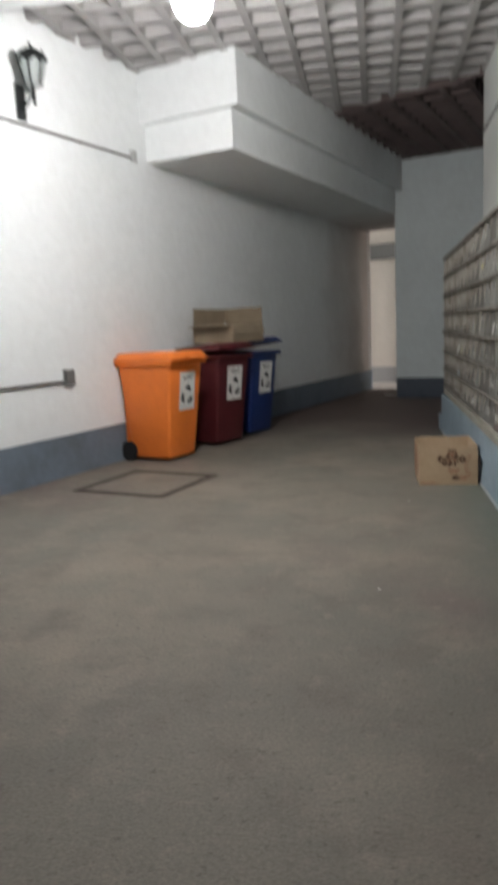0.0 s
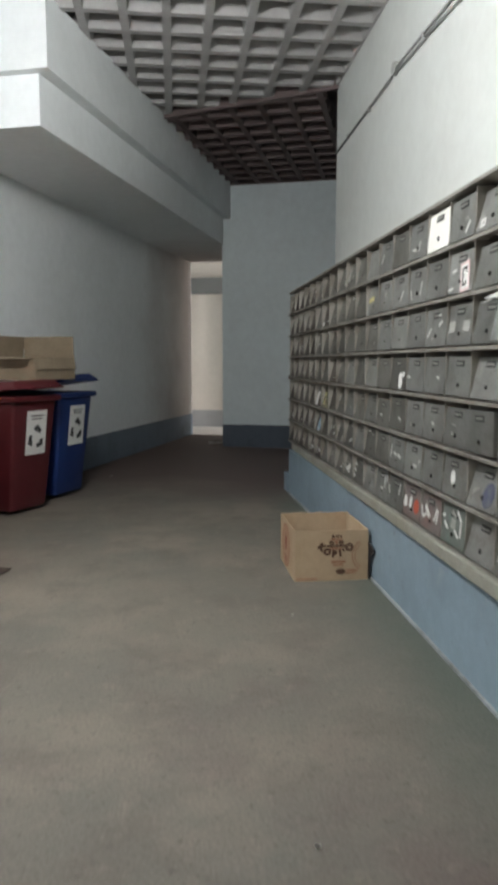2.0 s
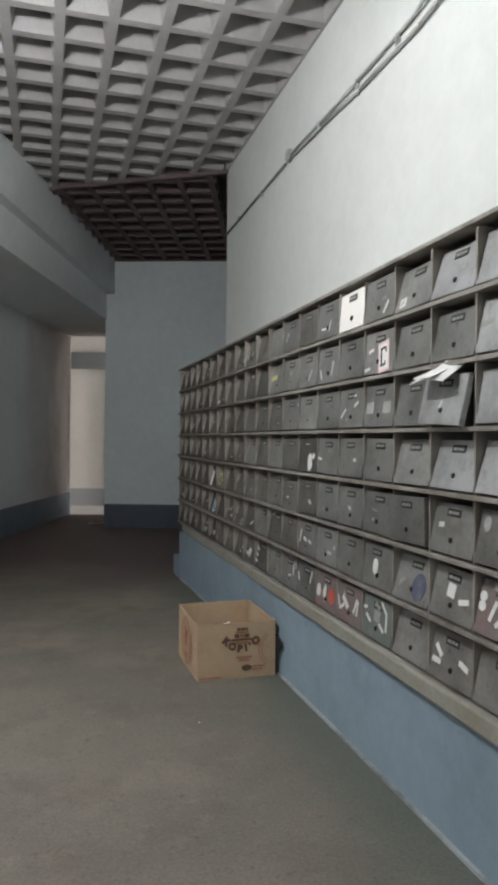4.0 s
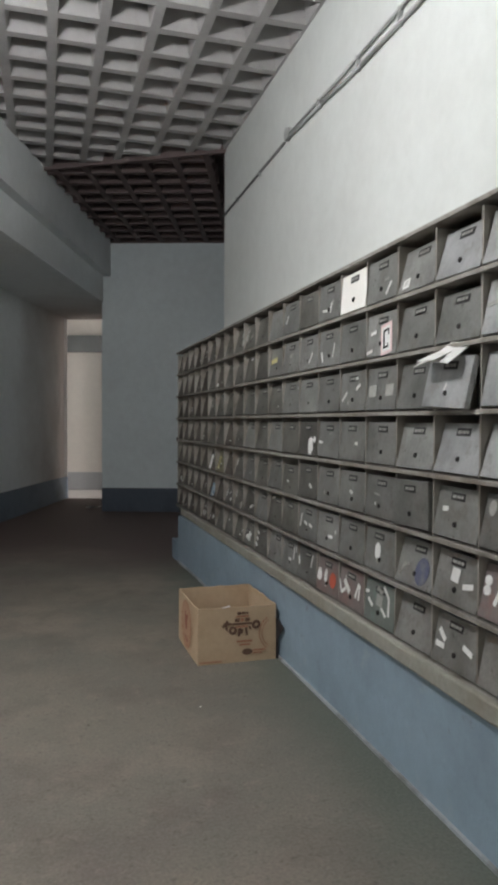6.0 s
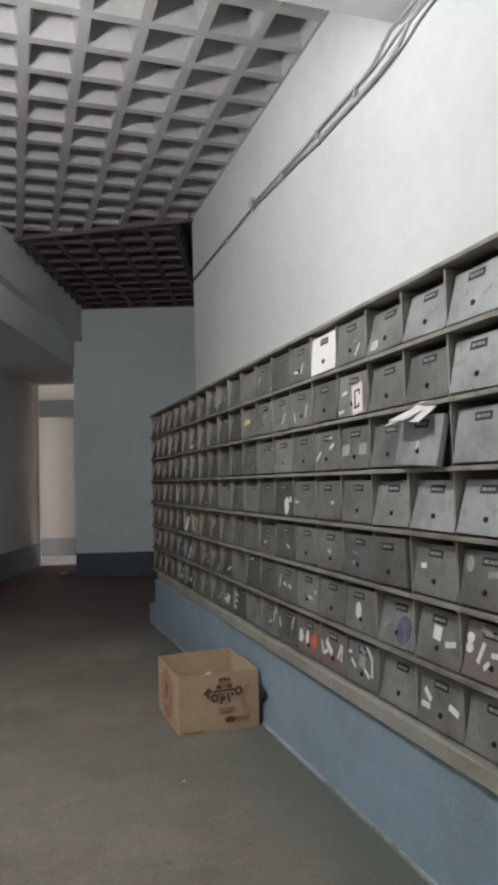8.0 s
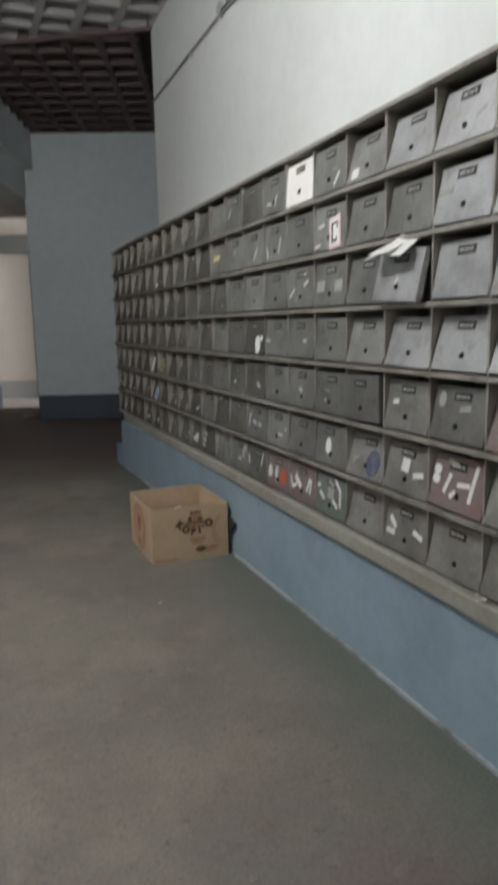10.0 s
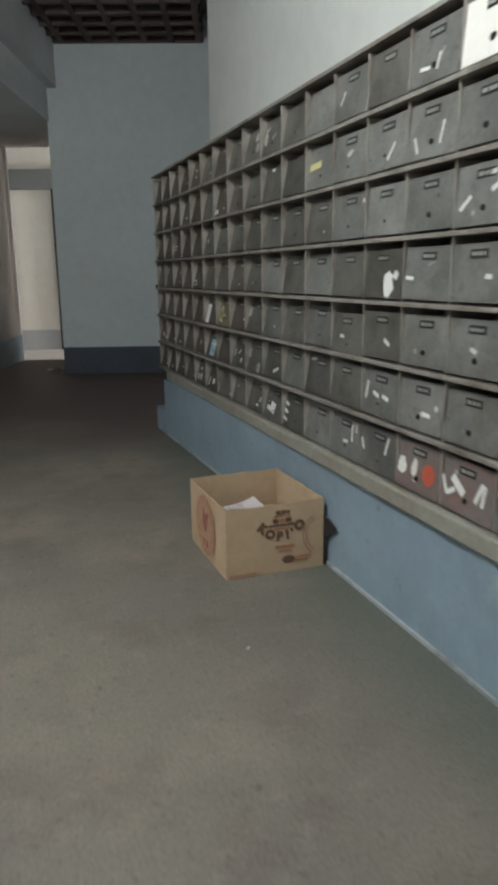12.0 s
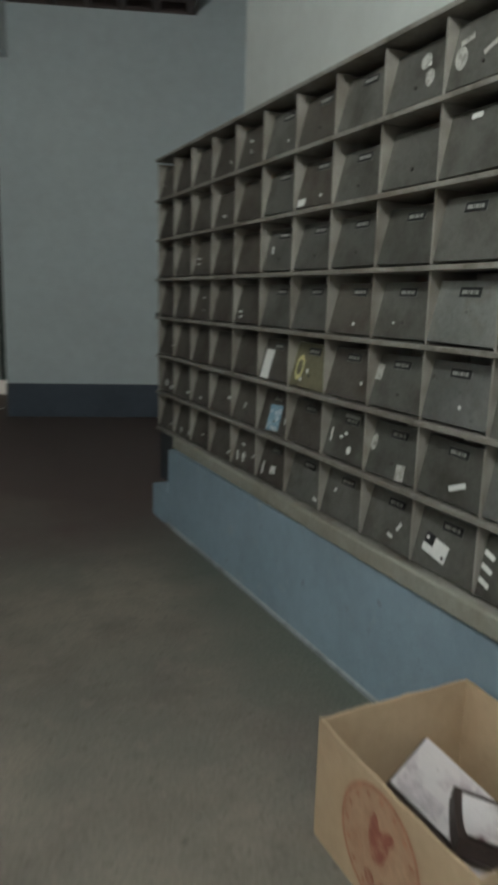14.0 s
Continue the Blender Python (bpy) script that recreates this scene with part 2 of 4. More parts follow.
# front of the passage: piers and lintel round the wide opening
b = bmesh.new()
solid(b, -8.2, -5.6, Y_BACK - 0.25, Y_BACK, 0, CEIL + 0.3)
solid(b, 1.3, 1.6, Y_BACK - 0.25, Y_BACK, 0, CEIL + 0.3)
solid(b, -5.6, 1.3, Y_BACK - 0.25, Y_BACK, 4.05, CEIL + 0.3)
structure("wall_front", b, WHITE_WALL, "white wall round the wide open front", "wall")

# boxed-in beam along the slanted wall, an upper course and a set-back lower one
b = bmesh.new()
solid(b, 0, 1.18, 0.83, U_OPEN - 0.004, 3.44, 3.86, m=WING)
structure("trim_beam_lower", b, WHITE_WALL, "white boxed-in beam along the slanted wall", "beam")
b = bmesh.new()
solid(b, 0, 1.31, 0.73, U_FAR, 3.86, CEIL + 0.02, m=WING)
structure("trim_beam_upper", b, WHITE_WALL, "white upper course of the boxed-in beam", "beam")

# downstand beam across the passage
b = bmesh.new()
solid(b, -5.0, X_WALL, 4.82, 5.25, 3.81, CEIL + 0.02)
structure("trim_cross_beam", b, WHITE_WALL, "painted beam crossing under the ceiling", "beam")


def coffers(x0, nx, px, y0, ny, py, m, rib=0.036, deep=0.30, taper=0.05):
    """A coffered slab: ribs round tapered hollows, first rib centre at (x0, y0)."""
    bm = bmesh.new()
    for i in range(nx):
        for j in range(ny):
            xa, xb, ya, yb = x0 + i * px, x0 + (i + 1) * px, y0 + j * py, y0 + (j + 1) * py
            rings = []
            for s, z in ((0, 0), (rib, 0), (rib + taper, deep)):
                rings.append([bm.verts.new(v) for v in ((xa + s, ya + s, z), (xb - s, ya + s, z), (xb - s, yb - s, z), (xa + s, yb - s, z))])
            for p, q in zip(rings, rings[1:]):
                for k in range(4):
                    bm.faces.new((p[k], q[k], q[(k + 1) % 4], p[(k + 1) % 4]))
            bm.faces.new(list(reversed(rings[-1])))
    bmesh.ops.remove_doubles(bm, verts=bm.verts, dist=0.0005)
    bmesh.ops.transform(bm, matrix=m, verts=bm.verts)
    return bm


def cut(bm, point, outward):
    bmesh.ops.bisect_plane(bm, geom=list(bm.verts) + list(bm.edges) + list(bm.faces), plane_co=point, plane_no=outward, clear_outer=True)


SEAM_A, SEAM_B = Vector((-0.445, 10.81, 0)), Vector((1.363, 9.715, 0))
seam_dir = (SEAM_B - SEAM_A).normalized()
seam_out = Vector((-seam_dir.y, seam_dir.x, 0))
wall_out = WING.to_3x3() @ Vector((-1, 0, 0))

b = coffers(1.02 - 0.3685 * 23, 25, 0.3685, 7.6 - 0.361 * 34, 48, 0.361, Matrix.Translation((0, 0, CEIL)))
cut(b, SEAM_A, seam_out)
cut(b, wing(-0.02, 0), wall_out)
cut(b, Vector((X_WALL + 0.02, 0, 0)), Vector((1, 0, 0)))
structure("ceiling", b, CEIL_LIT, "off-white coffered concrete ceiling", "ceiling")
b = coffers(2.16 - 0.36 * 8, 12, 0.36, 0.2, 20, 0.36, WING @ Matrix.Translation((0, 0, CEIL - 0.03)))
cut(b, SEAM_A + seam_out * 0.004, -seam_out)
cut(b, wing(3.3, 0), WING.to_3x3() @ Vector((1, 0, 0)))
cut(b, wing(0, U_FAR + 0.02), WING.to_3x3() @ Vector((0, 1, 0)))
structure("ceiling_wing", b, CEIL_DARK, "dark coffered ceiling of the far wing", "ceiling")
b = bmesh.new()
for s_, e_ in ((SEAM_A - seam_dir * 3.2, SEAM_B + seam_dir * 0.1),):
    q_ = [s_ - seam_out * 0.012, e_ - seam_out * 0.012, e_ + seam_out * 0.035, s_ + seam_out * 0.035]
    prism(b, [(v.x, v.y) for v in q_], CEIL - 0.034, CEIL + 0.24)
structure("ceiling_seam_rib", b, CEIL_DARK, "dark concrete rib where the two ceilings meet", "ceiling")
b = bmesh.new()
solid(b, -9, 9, Y_BACK - 0.2, 20, CEIL + 0.305, CEIL + 0.45)
structure("ceiling_slab", b, CEIL_DARK, "concrete slab over the coffers", "ceiling")

# plinth under the mailboxes
Y_NEAR = 10.04 - 0.302 * 25
b = bmesh.new()
prism(b, [(0.905, Y_NEAR), (X_WALL, Y_NEAR), (X_WALL, 9.62), (0.845, 9.62), (0.868, 8.7), (0.885, 7.6), (0.902, 5.5)], 0, 0.486)
prism(b, [(0.845, 9.624), (X_WALL, 9.624), (X_WALL, 9.90), (0.832, 9.90), (0.832, 9.70)], 0, 0.205)
structure("plinth", b, PLINTH, "blue painted masonry plinth under the mailboxes", "plinth")
b = bmesh.new()
foot_ = [(0.905, Y_NEAR), (0.902, 5.5), (0.885, 7.6), (0.868, 8.7), (0.845, 9.62)]
prism(b, [(x - 0.014, y) for x, y in foot_] + [(x + 0.002, y) for x, y in reversed(foot_)], 0, 0.014)
structure("trim_plinth_foot", b, material("pale_mortar_fillet", (0.40, 0.43, 0.44), 0.85, stains=[(3.0, (0.20, 0.21, 0.19), 0.45, 0.65)], grain=(40, 0.2)), "pale mortar fillet at the foot of the plinth", "trim")
b = bmesh.new()
solid(b, 0.876, X_WALL, Y_NEAR, 9.64, 0.490, 0.560, 0.008)
structure("trim_sill", b, SILL, "bare concrete sill on the blue plinth", "sill")

# near-black block stands for the shade in the recess under the last column
b = bmesh.new()
solid(b, 0.925, X_WALL, 9.644, 10.02, 0.209, 0.53)
structure("plinth_end", b, material("black_recess_shade", (0.030, 0.034, 0.040), 0.8, grain=(20, 0.2)), "near-black block for the shaded recess at the end of the plinth", "plinth")

# ---- mailbox bank ----
X_BOX, Y_FAR, COL, Z_LOW, ROWH = 0.903, 10.04, 0.302, 0.568, 0.2415
NCOL, NROW = 25, 7
bank = empty("mailbox_bank", Matrix.Translation((X_BOX, Y_FAR, Z_LOW)), "dented grey metal mailbox bank in seven rows, stickers on its doors", "mailboxes")


def bank_part(name, bm, mat, label=""):
    bmesh.ops.translate(bm, verts=bm.verts, vec=(-X_BOX, -Y_FAR, -Z_LOW))
    return part(name, bm, mat, bank, label)


for j in range(NROW + 1):
    z = Z_LOW + ROWH * j - 0.016
    b = bmesh.new()
    solid(b, X_BOX - 0.004, X_WALL - 0.01, Y_FAR - COL * NCOL, Y_FAR, z - 0.0085, z + 0.0085, 0.0025)
    bank_part("shelf", b, SHELF_EDGE)
for i in range(NCOL + 1):
    b = bmesh.new()
    y = Y_FAR - COL * i
    solid(b, X_BOX + 0.014, X_WALL - 0.012, y - 0.0045, y + 0.0045, Z_LOW, Z_LOW + ROWH * NROW - 0.034)
    bank_part("divider", b, OLD_METAL)
b = bmesh.new()
solid(b, X_BOX + 0.2, X_BOX + 0.21, Y_FAR - COL * NCOL, Y_FAR, Z_LOW, Z_LOW + ROWH * NROW - 0.034)
bank_part("back_panel", b, OLD_METAL)


LEAN_BACK, DOOR_H, DOOR_W = 0.030, 0.187, COL - 0.013
DOOR_L = math.hypot(DOOR_H, LEAN_BACK)
DOOR_TILT = math.atan2(LEAN_BACK, DOOR_H)
PLATE_BLACK = material("black_number_plate", (0.018, 0.018, 0.018), 0.4, grain=(60, 0.2))
PLATE_INK = material("pale_plate_lettering", (0.34, 0.34, 0.31), 0.6)
HOLE = material("dark_keyhole", (0.012, 0.011, 0.01), 0.7)
STICKER = material("white_paper_sticker", (0.74, 0.74, 0.71), 0.6, grain=(40, 0.08))
GREY_STICKER = material("faded_grey_sticker", (0.36, 0.36, 0.33), 0.7, grain=(40, 0.15))
YELLOW = material("yellow_sticker", (0.62, 0.57, 0.27), 0.6, grain=(40, 0.1))
RED = material("orange_red_sticker", (0.50, 0.105, 0.06), 0.55, grain=(40, 0.1))
PINK = material("pink_label", (0.76, 0.58, 0.57), 0.6, grain=(40, 0.08))
BLUE_PAINT = material("blue_paint_patch", (0.075, 0.085, 0.150), 0.5, stains=[(14.0, (0.16, 0.165, 0.18), 0.45, 0.7)], grain=(40, 0.15))
BLUE_STICKER = material("pale_blue_sticker", (0.22, 0.36, 0.46), 0.6, stains=[(30.0, (0.6, 0.66, 0.7), 0.5, 0.6)], grain=(40, 0.15))
CREAM_DOOR = material("cream_painted_door", (0.74, 0.73, 0.68), 0.5, grain=(30, 0.05), stains=[(9.0, (0.74, 0.72, 0.66), 0.5, 0.8)])
# light reflected by some near doors, painted as a paler metal
SHEEN_DOOR = material("grey_door_metal_sheen", (0.43, 0.44, 0.435), 0.34, 0.4, stains=[(4.0, (0.25, 0.255, 0.245), 0.45, 0.70), (14.0, (0.28, 0.27, 0.245), 0.55, 0.72)], grain=(50, 0.1), bump=0.08)
GREEN_DOOR = material("greenish_scuffed_door_metal", (0.18, 0.205, 0.185), 0.45, 0.3, stains=[(12.0, (0.18, 0.26, 0.225), 0.55, 0.7)], grain=(50, 0.15))
RED_DOOR = material("reddish_stained_door_metal", (0.22, 0.185, 0.175), 0.45, 0.3, stains=[(9.0, (0.26, 0.16, 0.14), 0.5, 0.72)], grain=(50, 0.15))
BROWN_DOOR = material("dark_brown_door_metal", (0.112, 0.100, 0.085), 0.55, 0.3, stains=[(7.0, (0.065, 0.052, 0.042), 0.45, 0.7)], grain=(50, 0.18), vary=0.2)


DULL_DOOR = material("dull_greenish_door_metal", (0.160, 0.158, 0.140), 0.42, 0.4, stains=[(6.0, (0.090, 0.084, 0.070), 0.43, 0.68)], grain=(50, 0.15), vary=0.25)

OCHRE_DOOR = material("ochre_stained_door_metal", (0.20, 0.185, 0.115), 0.5, 0.3, stains=[(8.0, (0.13, 0.115, 0.075), 0.45, 0.7)], grain=(50, 0.15))


def door_mesh(mat, w=DOOR_W, h=DOOR_L):
    """A sheet door with a folded rim, its foot at the origin, leaning plane along z."""
    bm = bmesh.new()
    rings = []
    for x, inset in ((0.0015, 0.0), (0.0, 0.0015), (0.022, 0.0), (0.022, 0.004), (0.005, 0.004)):
        rings.append([bm.verts.new((x, y, z)) for y, z in ((-w / 2 + inset, inset), (w / 2 - inset, inset), (w / 2 - inset, h - inset), (-w / 2 + inset, h - inset))])
    for p, q in ((rings[1], rings[0]), (rings[0], rings[2]), (rings[2], rings[3]), (rings[3], rings[4])):
        for k in range(4):
            bm.faces.new((p[k], p[(k + 1) % 4], q[(k + 1) % 4], q[k]))
    bm.faces.new(rings[1])
    bm.faces.new(rings[4])
    bmesh.ops.recalc_face_normals(bm, faces=bm.faces)
    return mesh_of("door", bm, mat)


def slip_mesh(name, w, h, mat, round_ends=False):
    bm = bmesh.new()
    if round_ends:
        bmesh.ops.create_cone(bm, cap_ends=True, segments=16, radius1=0.5, radius2=0.5, depth=0.0012, matrix=Matrix.Rotation(radians(90), 4, "Y"))
        bmesh.ops.scale(bm, vec=(1, w, h), verts=bm.verts)
    else:
        solid(bm, -0.0006, 0.0006, -w / 2, w / 2, -h / 2, h / 2)
    return mesh_of(name, bm, mat)


DOORS = {"plain": door_mesh(DOOR_METAL), "cream": door_mesh(CREAM_DOOR), "pale": door_mesh(SHEEN_DOOR), "green": door_mesh(GREEN_DOOR), "red": door_mesh(RED_DOOR), "brown": door_mesh(BROWN_DOOR), "dull": door_mesh(DULL_DOOR), "yellowish": door_mesh(OCHRE_DOOR)}
PLATE_MESH = slip_mesh("number_plate", 0.090, 0.029, PLATE_BLACK)
bm_ = bmesh.new()
solid(bm_, -0.0004, 0.0004, -0.0465, 0.0465, -0.0158, 0.0158)
RIM_MESH = mesh_of("plate_rim", bm_, material("dull_plate_rim", (0.24, 0.24, 0.22), 0.6, grain=(40, 0.2)))
bm_ = bmesh.new()
for k_, w_ in enumerate((0.011, 0.010, 0.004, 0.011, 0.004, 0.010)):
    solid(bm_, -0.0004, 0.0004, 0.030 - k_ * 0.0115 - w_ / 2, 0.030 - k_ * 0.0115 + w_ / 2, -0.006, 0.006)
INK_MESH = mesh_of("plate_lettering", bm_, PLATE_INK)
bm_ = bmesh.new()
bmesh.ops.create_cone(bm_, cap_ends=True, segments=14, radius1=0.011, radius2=0.009, depth=0.006, matrix=Matrix.Rotation(radians(-90), 4, "Y"))
LOCK_MESH = mesh_of("lock", bm_, HOLE)
bm_ = bmesh.new()
bmesh.ops.create_cone(bm_, cap_ends=True, segments=12, radius1=0.007, radius2=0.006, depth=0.005, matrix=Matrix.Rotation(radians(-90), 4, "Y"))
SMALL_LOCK = mesh_of("lock", bm_, material("dull_metal_lock", (0.09, 0.085, 0.075), 0.4, 0.5))
STRIPS = [slip_mesh("sticker", w, h, STICKER) for w, h in ((0.055, 0.014), (0.042, 0.012), (0.032, 0.013), (0.030, 0.024))]
BLOBS = [slip_mesh("sticker", w, h, STICKER, True) for w, h in ((0.016, 0.016), (0.030, 0.044), (0.022, 0.014))]

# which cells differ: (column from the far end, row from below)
# "pale" cells have that reflected light in the door colour
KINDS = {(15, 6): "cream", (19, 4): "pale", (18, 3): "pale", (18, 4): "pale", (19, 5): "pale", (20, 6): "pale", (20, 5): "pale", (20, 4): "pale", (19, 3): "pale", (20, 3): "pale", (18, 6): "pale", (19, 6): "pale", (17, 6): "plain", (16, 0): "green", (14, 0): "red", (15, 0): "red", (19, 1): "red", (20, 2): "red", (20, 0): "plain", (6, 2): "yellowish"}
DROPPED = {(12, 2): 0.022, (7, 5): 0.012, (3, 5): 0.02, (10, 2): 0.01}
rng, mix = random.Random(7), random.Random(21)


def on_door(name, mesh, door, y, z, turn=0.0, lift=0.0012):
    ob = new(name, mesh)
    ob.parent = door
    ob.matrix_local = Matrix.Translation((-lift, y, z)) @ Matrix.Rotation(radians(turn), 4, "X")
    return ob


door_at = {}
for i in range(NCOL):
    for j in range(NROW):
        # doors turn darker and browner towards the far end
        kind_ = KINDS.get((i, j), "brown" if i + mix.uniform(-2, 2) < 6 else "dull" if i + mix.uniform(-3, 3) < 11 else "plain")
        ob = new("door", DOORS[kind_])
        ob.parent = bank
        ajar = rng.uniform(-0.012, 0.012)
        skew = rng.uniform(-0.9, 0.9)
        m = Matrix.Translation((0.008 + (0.010 if i < 9 else 0.006 if i < 12 else 0.0), -COL * (i + 0.5) + rng.uniform(-0.002, 0.002), ROWH * j + 0.003 - DROPPED.get((i, j), 0))) @ Matrix.Rotation(radians(skew), 4, "X")
        if (i, j) == (18, 4):
            m = Matrix.Translation((-0.040, -COL * (i + 0.5) + 0.012, ROWH * j + 0.002)) @ Matrix.Rotation(radians(3.0), 4, "X") @ Matrix.Rotation(radians(11), 4, "Y")
        elif (i, j) == (17, 2):
            m = Matrix.Translation((-0.003, -COL * (i + 0.5) + 0.002, ROWH * j + 0.006)) @ Matrix.Rotation(radians(-1.6), 4, "X") @ Matrix.Rotation(0.0, 4, "Y")
        else:
            m = m @ Matrix.Rotation(DOOR_TILT + ajar + (0.03 if i > 16 else max(-0.07, min(0.10, 0.10 - 0.034 * (i - 8)))) + (rng.choice((0.0, 0.0, 0.05, 0.09)) if i > 16 else 0.0), 4, "Y")
        ob.matrix_local = m
        door_at[i, j] = ob
        py = rng.uniform(-0.012, 0.012)
        if i >= 5 and not (j in (5, 6) and 8 <= i < 12):
            on_door("plate_rim", RIM_MESH, ob, py, DOOR_L * 0.82, 0, 0.0006)
            on_door("number_plate", PLATE_MESH, ob, py, DOOR_L * 0.82, 0, 0.0016)
            on_door("plate_lettering", INK_MESH, ob, py, DOOR_L * 0.82, 0, 0.0026)
        if rng.random() < (0.95 if i > 13 else 0.45):
            on_door("lock", LOCK_MESH if i > 13 else SMALL_LOCK, ob, rng.uniform(-0.008, 0.008), DOOR_L * 0.28, 0, 0.002)
        # small scraps of torn labels on the far, darker doors
        if i < 9 and rng.random() < (0.8, 0.6, 0.4, 0.3, 0.3, 0.25, 0.3)[j]:
            for _ in range(rng.choice((1, 1, 2))):
                on_door("sticker", rng.choice(BLOBS[:1] + STRIPS[2:3] + BLOBS[2:]), ob, rng.uniform(-0.11, 0.09), rng.uniform(0.03, 0.13), rng.choice((0, 10, 70, -60)), 0.0014)

# stickers and marks that can be told apart
bm_ = bmesh.new()
for k_ in range(20):
    a0, a1 = 2 * math.pi * k_ / 20, 2 * math.pi * (k_ + 1) / 20
    q_ = [bm_.verts.new((0, r * math.cos(a) * 0.62, r * math.sin(a))) for a, r in ((a0, 0.055), (a1, 0.055), (a1, 0.034), (a0, 0.034))]
    bm_.faces.new(q_)
bmesh.ops.remove_doubles(bm_, verts=bm_.verts, dist=0.0005)
RING = mesh_of("sticker", bm_, YELLOW)
SOILED = material("soiled_grey_paper", (0.48, 0.47, 0.43), 0.7, stains=[(40.0, (0.25, 0.24, 0.21), 0.45, 0.65)], grain=(60, 0.2))
PAPERS = {"white": STICKER, "faded": GREY_STICKER, "soiled": SOILED, "yellow": YELLOW, "red": RED, "blue": BLUE_STICKER, "dark": PLATE_BLACK, "paint": BLUE_PAINT, "pink": PINK}
slip_of = functools.lru_cache(None)(lambda w, h, kind, oval: slip_mesh("sticker", w, h, PAPERS[kind], oval))


def mark(i, j, y, z, w=0.055, h=0.014, turn=0.0, kind="white", oval=False, lift=0.002):
    """A sticker on the door of column i, row j: y towards the far end, z up from the door's foot."""
    if h < 0.03:
        w, h = w * 0.88, h * 0.88
    return on_door("sticker", slip_of(w, h, kind, oval), door_at[i, j], y, z, turn, lift)


def torn_paper(seed, w, h):
    """A scrap of paper with a ragged outline."""
    r = random.Random(seed)
    bm = bmesh.new()
    bm.faces.new([bm.verts.new((0, w * 0.5 * r.uniform(0.62, 1.1) * math.cos(a), h * 0.5 * r.uniform(0.7, 1.1) * math.sin(a))) for a in (2 * math.pi * k / 18 for k in range(18))])
    return mesh_of("sticker", bm, STICKER)


# top row
mark(8, 6, -0.02, 0.13, 0.05, 0.05, 20, "soiled", True)
mark(8, 6, -0.06, 0.07, 0.04, 0.06, -20, "soiled", True)
mark(9, 6, 0.10, 0.085, 0.05, 0.075, -25, "soiled", True)
mark(9, 6, 0.09, 0.135, 0.06, 0.02, -14, "soiled")
mark(9, 6, -0.02, 0.085, 0.06, 0.018, -25, "soiled")
mark(12, 6, 0.072, 0.088, 0.065, 0.013, -58)
mark(14, 6, 0.05, 0.05, 0.07, 0.014, 4)
mark(14, 6, -0.028, 0.060, 0.06, 0.014, -75)
mark(14, 6, -0.05, 0.085, 0.03, 0.012, -60, "soiled")
mark(16, 6, -0.072, 0.046, 0.075, 0.018, -48)
mark(16, 6, -0.050, 0.088, 0.042, 0.014, -8, "faded")
mark(17, 6, 0.080, 0.036, 0.052, 0.040, -6)
for z_ in (0.028, 0.036, 0.044):
    mark(17, 6, 0.080, z_, 0.036, 0.003, -6, "faded", lift=0.0032)
mark(19, 6, 0.085, 0.110, 0.09, 0.020, 25, "faded")
mark(19, 6, -0.07, 0.08, 0.06, 0.016, -30, "faded")
# second row
mark(6, 5, 0.10, 0.020, 0.06, 0.03, -4)
mark(9, 5, 0.03, 0.165, 0.05, 0.018, 0)
mark(11, 5, 0.060, 0.102, 0.115, 0.032, -6, "yellow")
mark(12, 5, 0.0, 0.106, 0.062, 0.030, -10, "soiled", True)
mark(13, 5, -0.040, 0.061, 0.085, 0.014, -50)
mark(14, 5, 0.090, 0.050, 0.070, 0.015, 62)
mark(14, 5, -0.062, 0.076, 0.085, 0.014, -80)
mark(16, 5, 0.077, 0.107, 0.058, 0.017, -10)
mark(16, 5, 0.105, 0.022, 0.062, 0.016, -8)
mark(16, 5, -0.053, 0.070, 0.100, 0.138, -9, "pink")
mark(16, 5, -0.053, 0.070, 0.074, 0.112, -9, "white", lift=0.0030)
for y_, z_, w_, h_ in ((-0.053, 0.108, 0.050, 0.011), (-0.034, 0.070, 0.012, 0.078), (-0.053, 0.032, 0.050, 0.011), (-0.074, 0.098, 0.011, 0.024), (-0.074, 0.040, 0.011, 0.022)):
    mark(16, 5, y_, z_, w_, h_, -9, "dark", lift=0.0040)
mark(19, 5, 0.10, 0.105, 0.085, 0.018, -8, "faded")
# third row
mark(2, 4, 0.09, 0.09, 0.06, 0.012, 0)
mark(2, 4, 0.08, 0.06, 0.05, 0.012, -8)
mark(12, 4, -0.125, 0.148, 0.044, 0.017, 0)
mark(15, 4, 0.090, 0.072, 0.075, 0.017, -38)
mark(15, 4, -0.060, 0.112, 0.058, 0.018, -24)
mark(15, 4, -0.040, 0.155, 0.030, 0.016, -10)
mark(15, 4, 0.045, 0.040, 0.018, 0.022, 0, "soiled", True)
mark(11, 4, -0.05, 0.045, 0.014, 0.014, 0, oval=True)
for y_ in (0.082, -0.082):
    mark(16, 4, y_, 0.086, 0.072, 0.052, -2, "faded")
mark(18, 4, 0.0, 0.075, 0.034, 0.012, -62)
# fourth row
mark(4, 3, 0.09, 0.055, 0.05, 0.012, 0)
mark(4, 3, 0.075, 0.030, 0.04, 0.012, -10)
on_door("sticker", torn_paper(5, 0.085, 0.115), door_at[13, 3], -0.052, 0.055, 0, 0.002)
mark(13, 3, -0.100, 0.090, 0.03, 0.03, 30)
mark(14, 3, 0.105, 0.077, 0.060, 0.016, 4)
mark(14, 3, -0.02, 0.128, 0.040, 0.010, -20, "faded")
mark(15, 3, -0.050, 0.083, 0.038, 0.018, 4)
mark(8, 3, 0.04, 0.05, 0.012, 0.012, 0, oval=True)
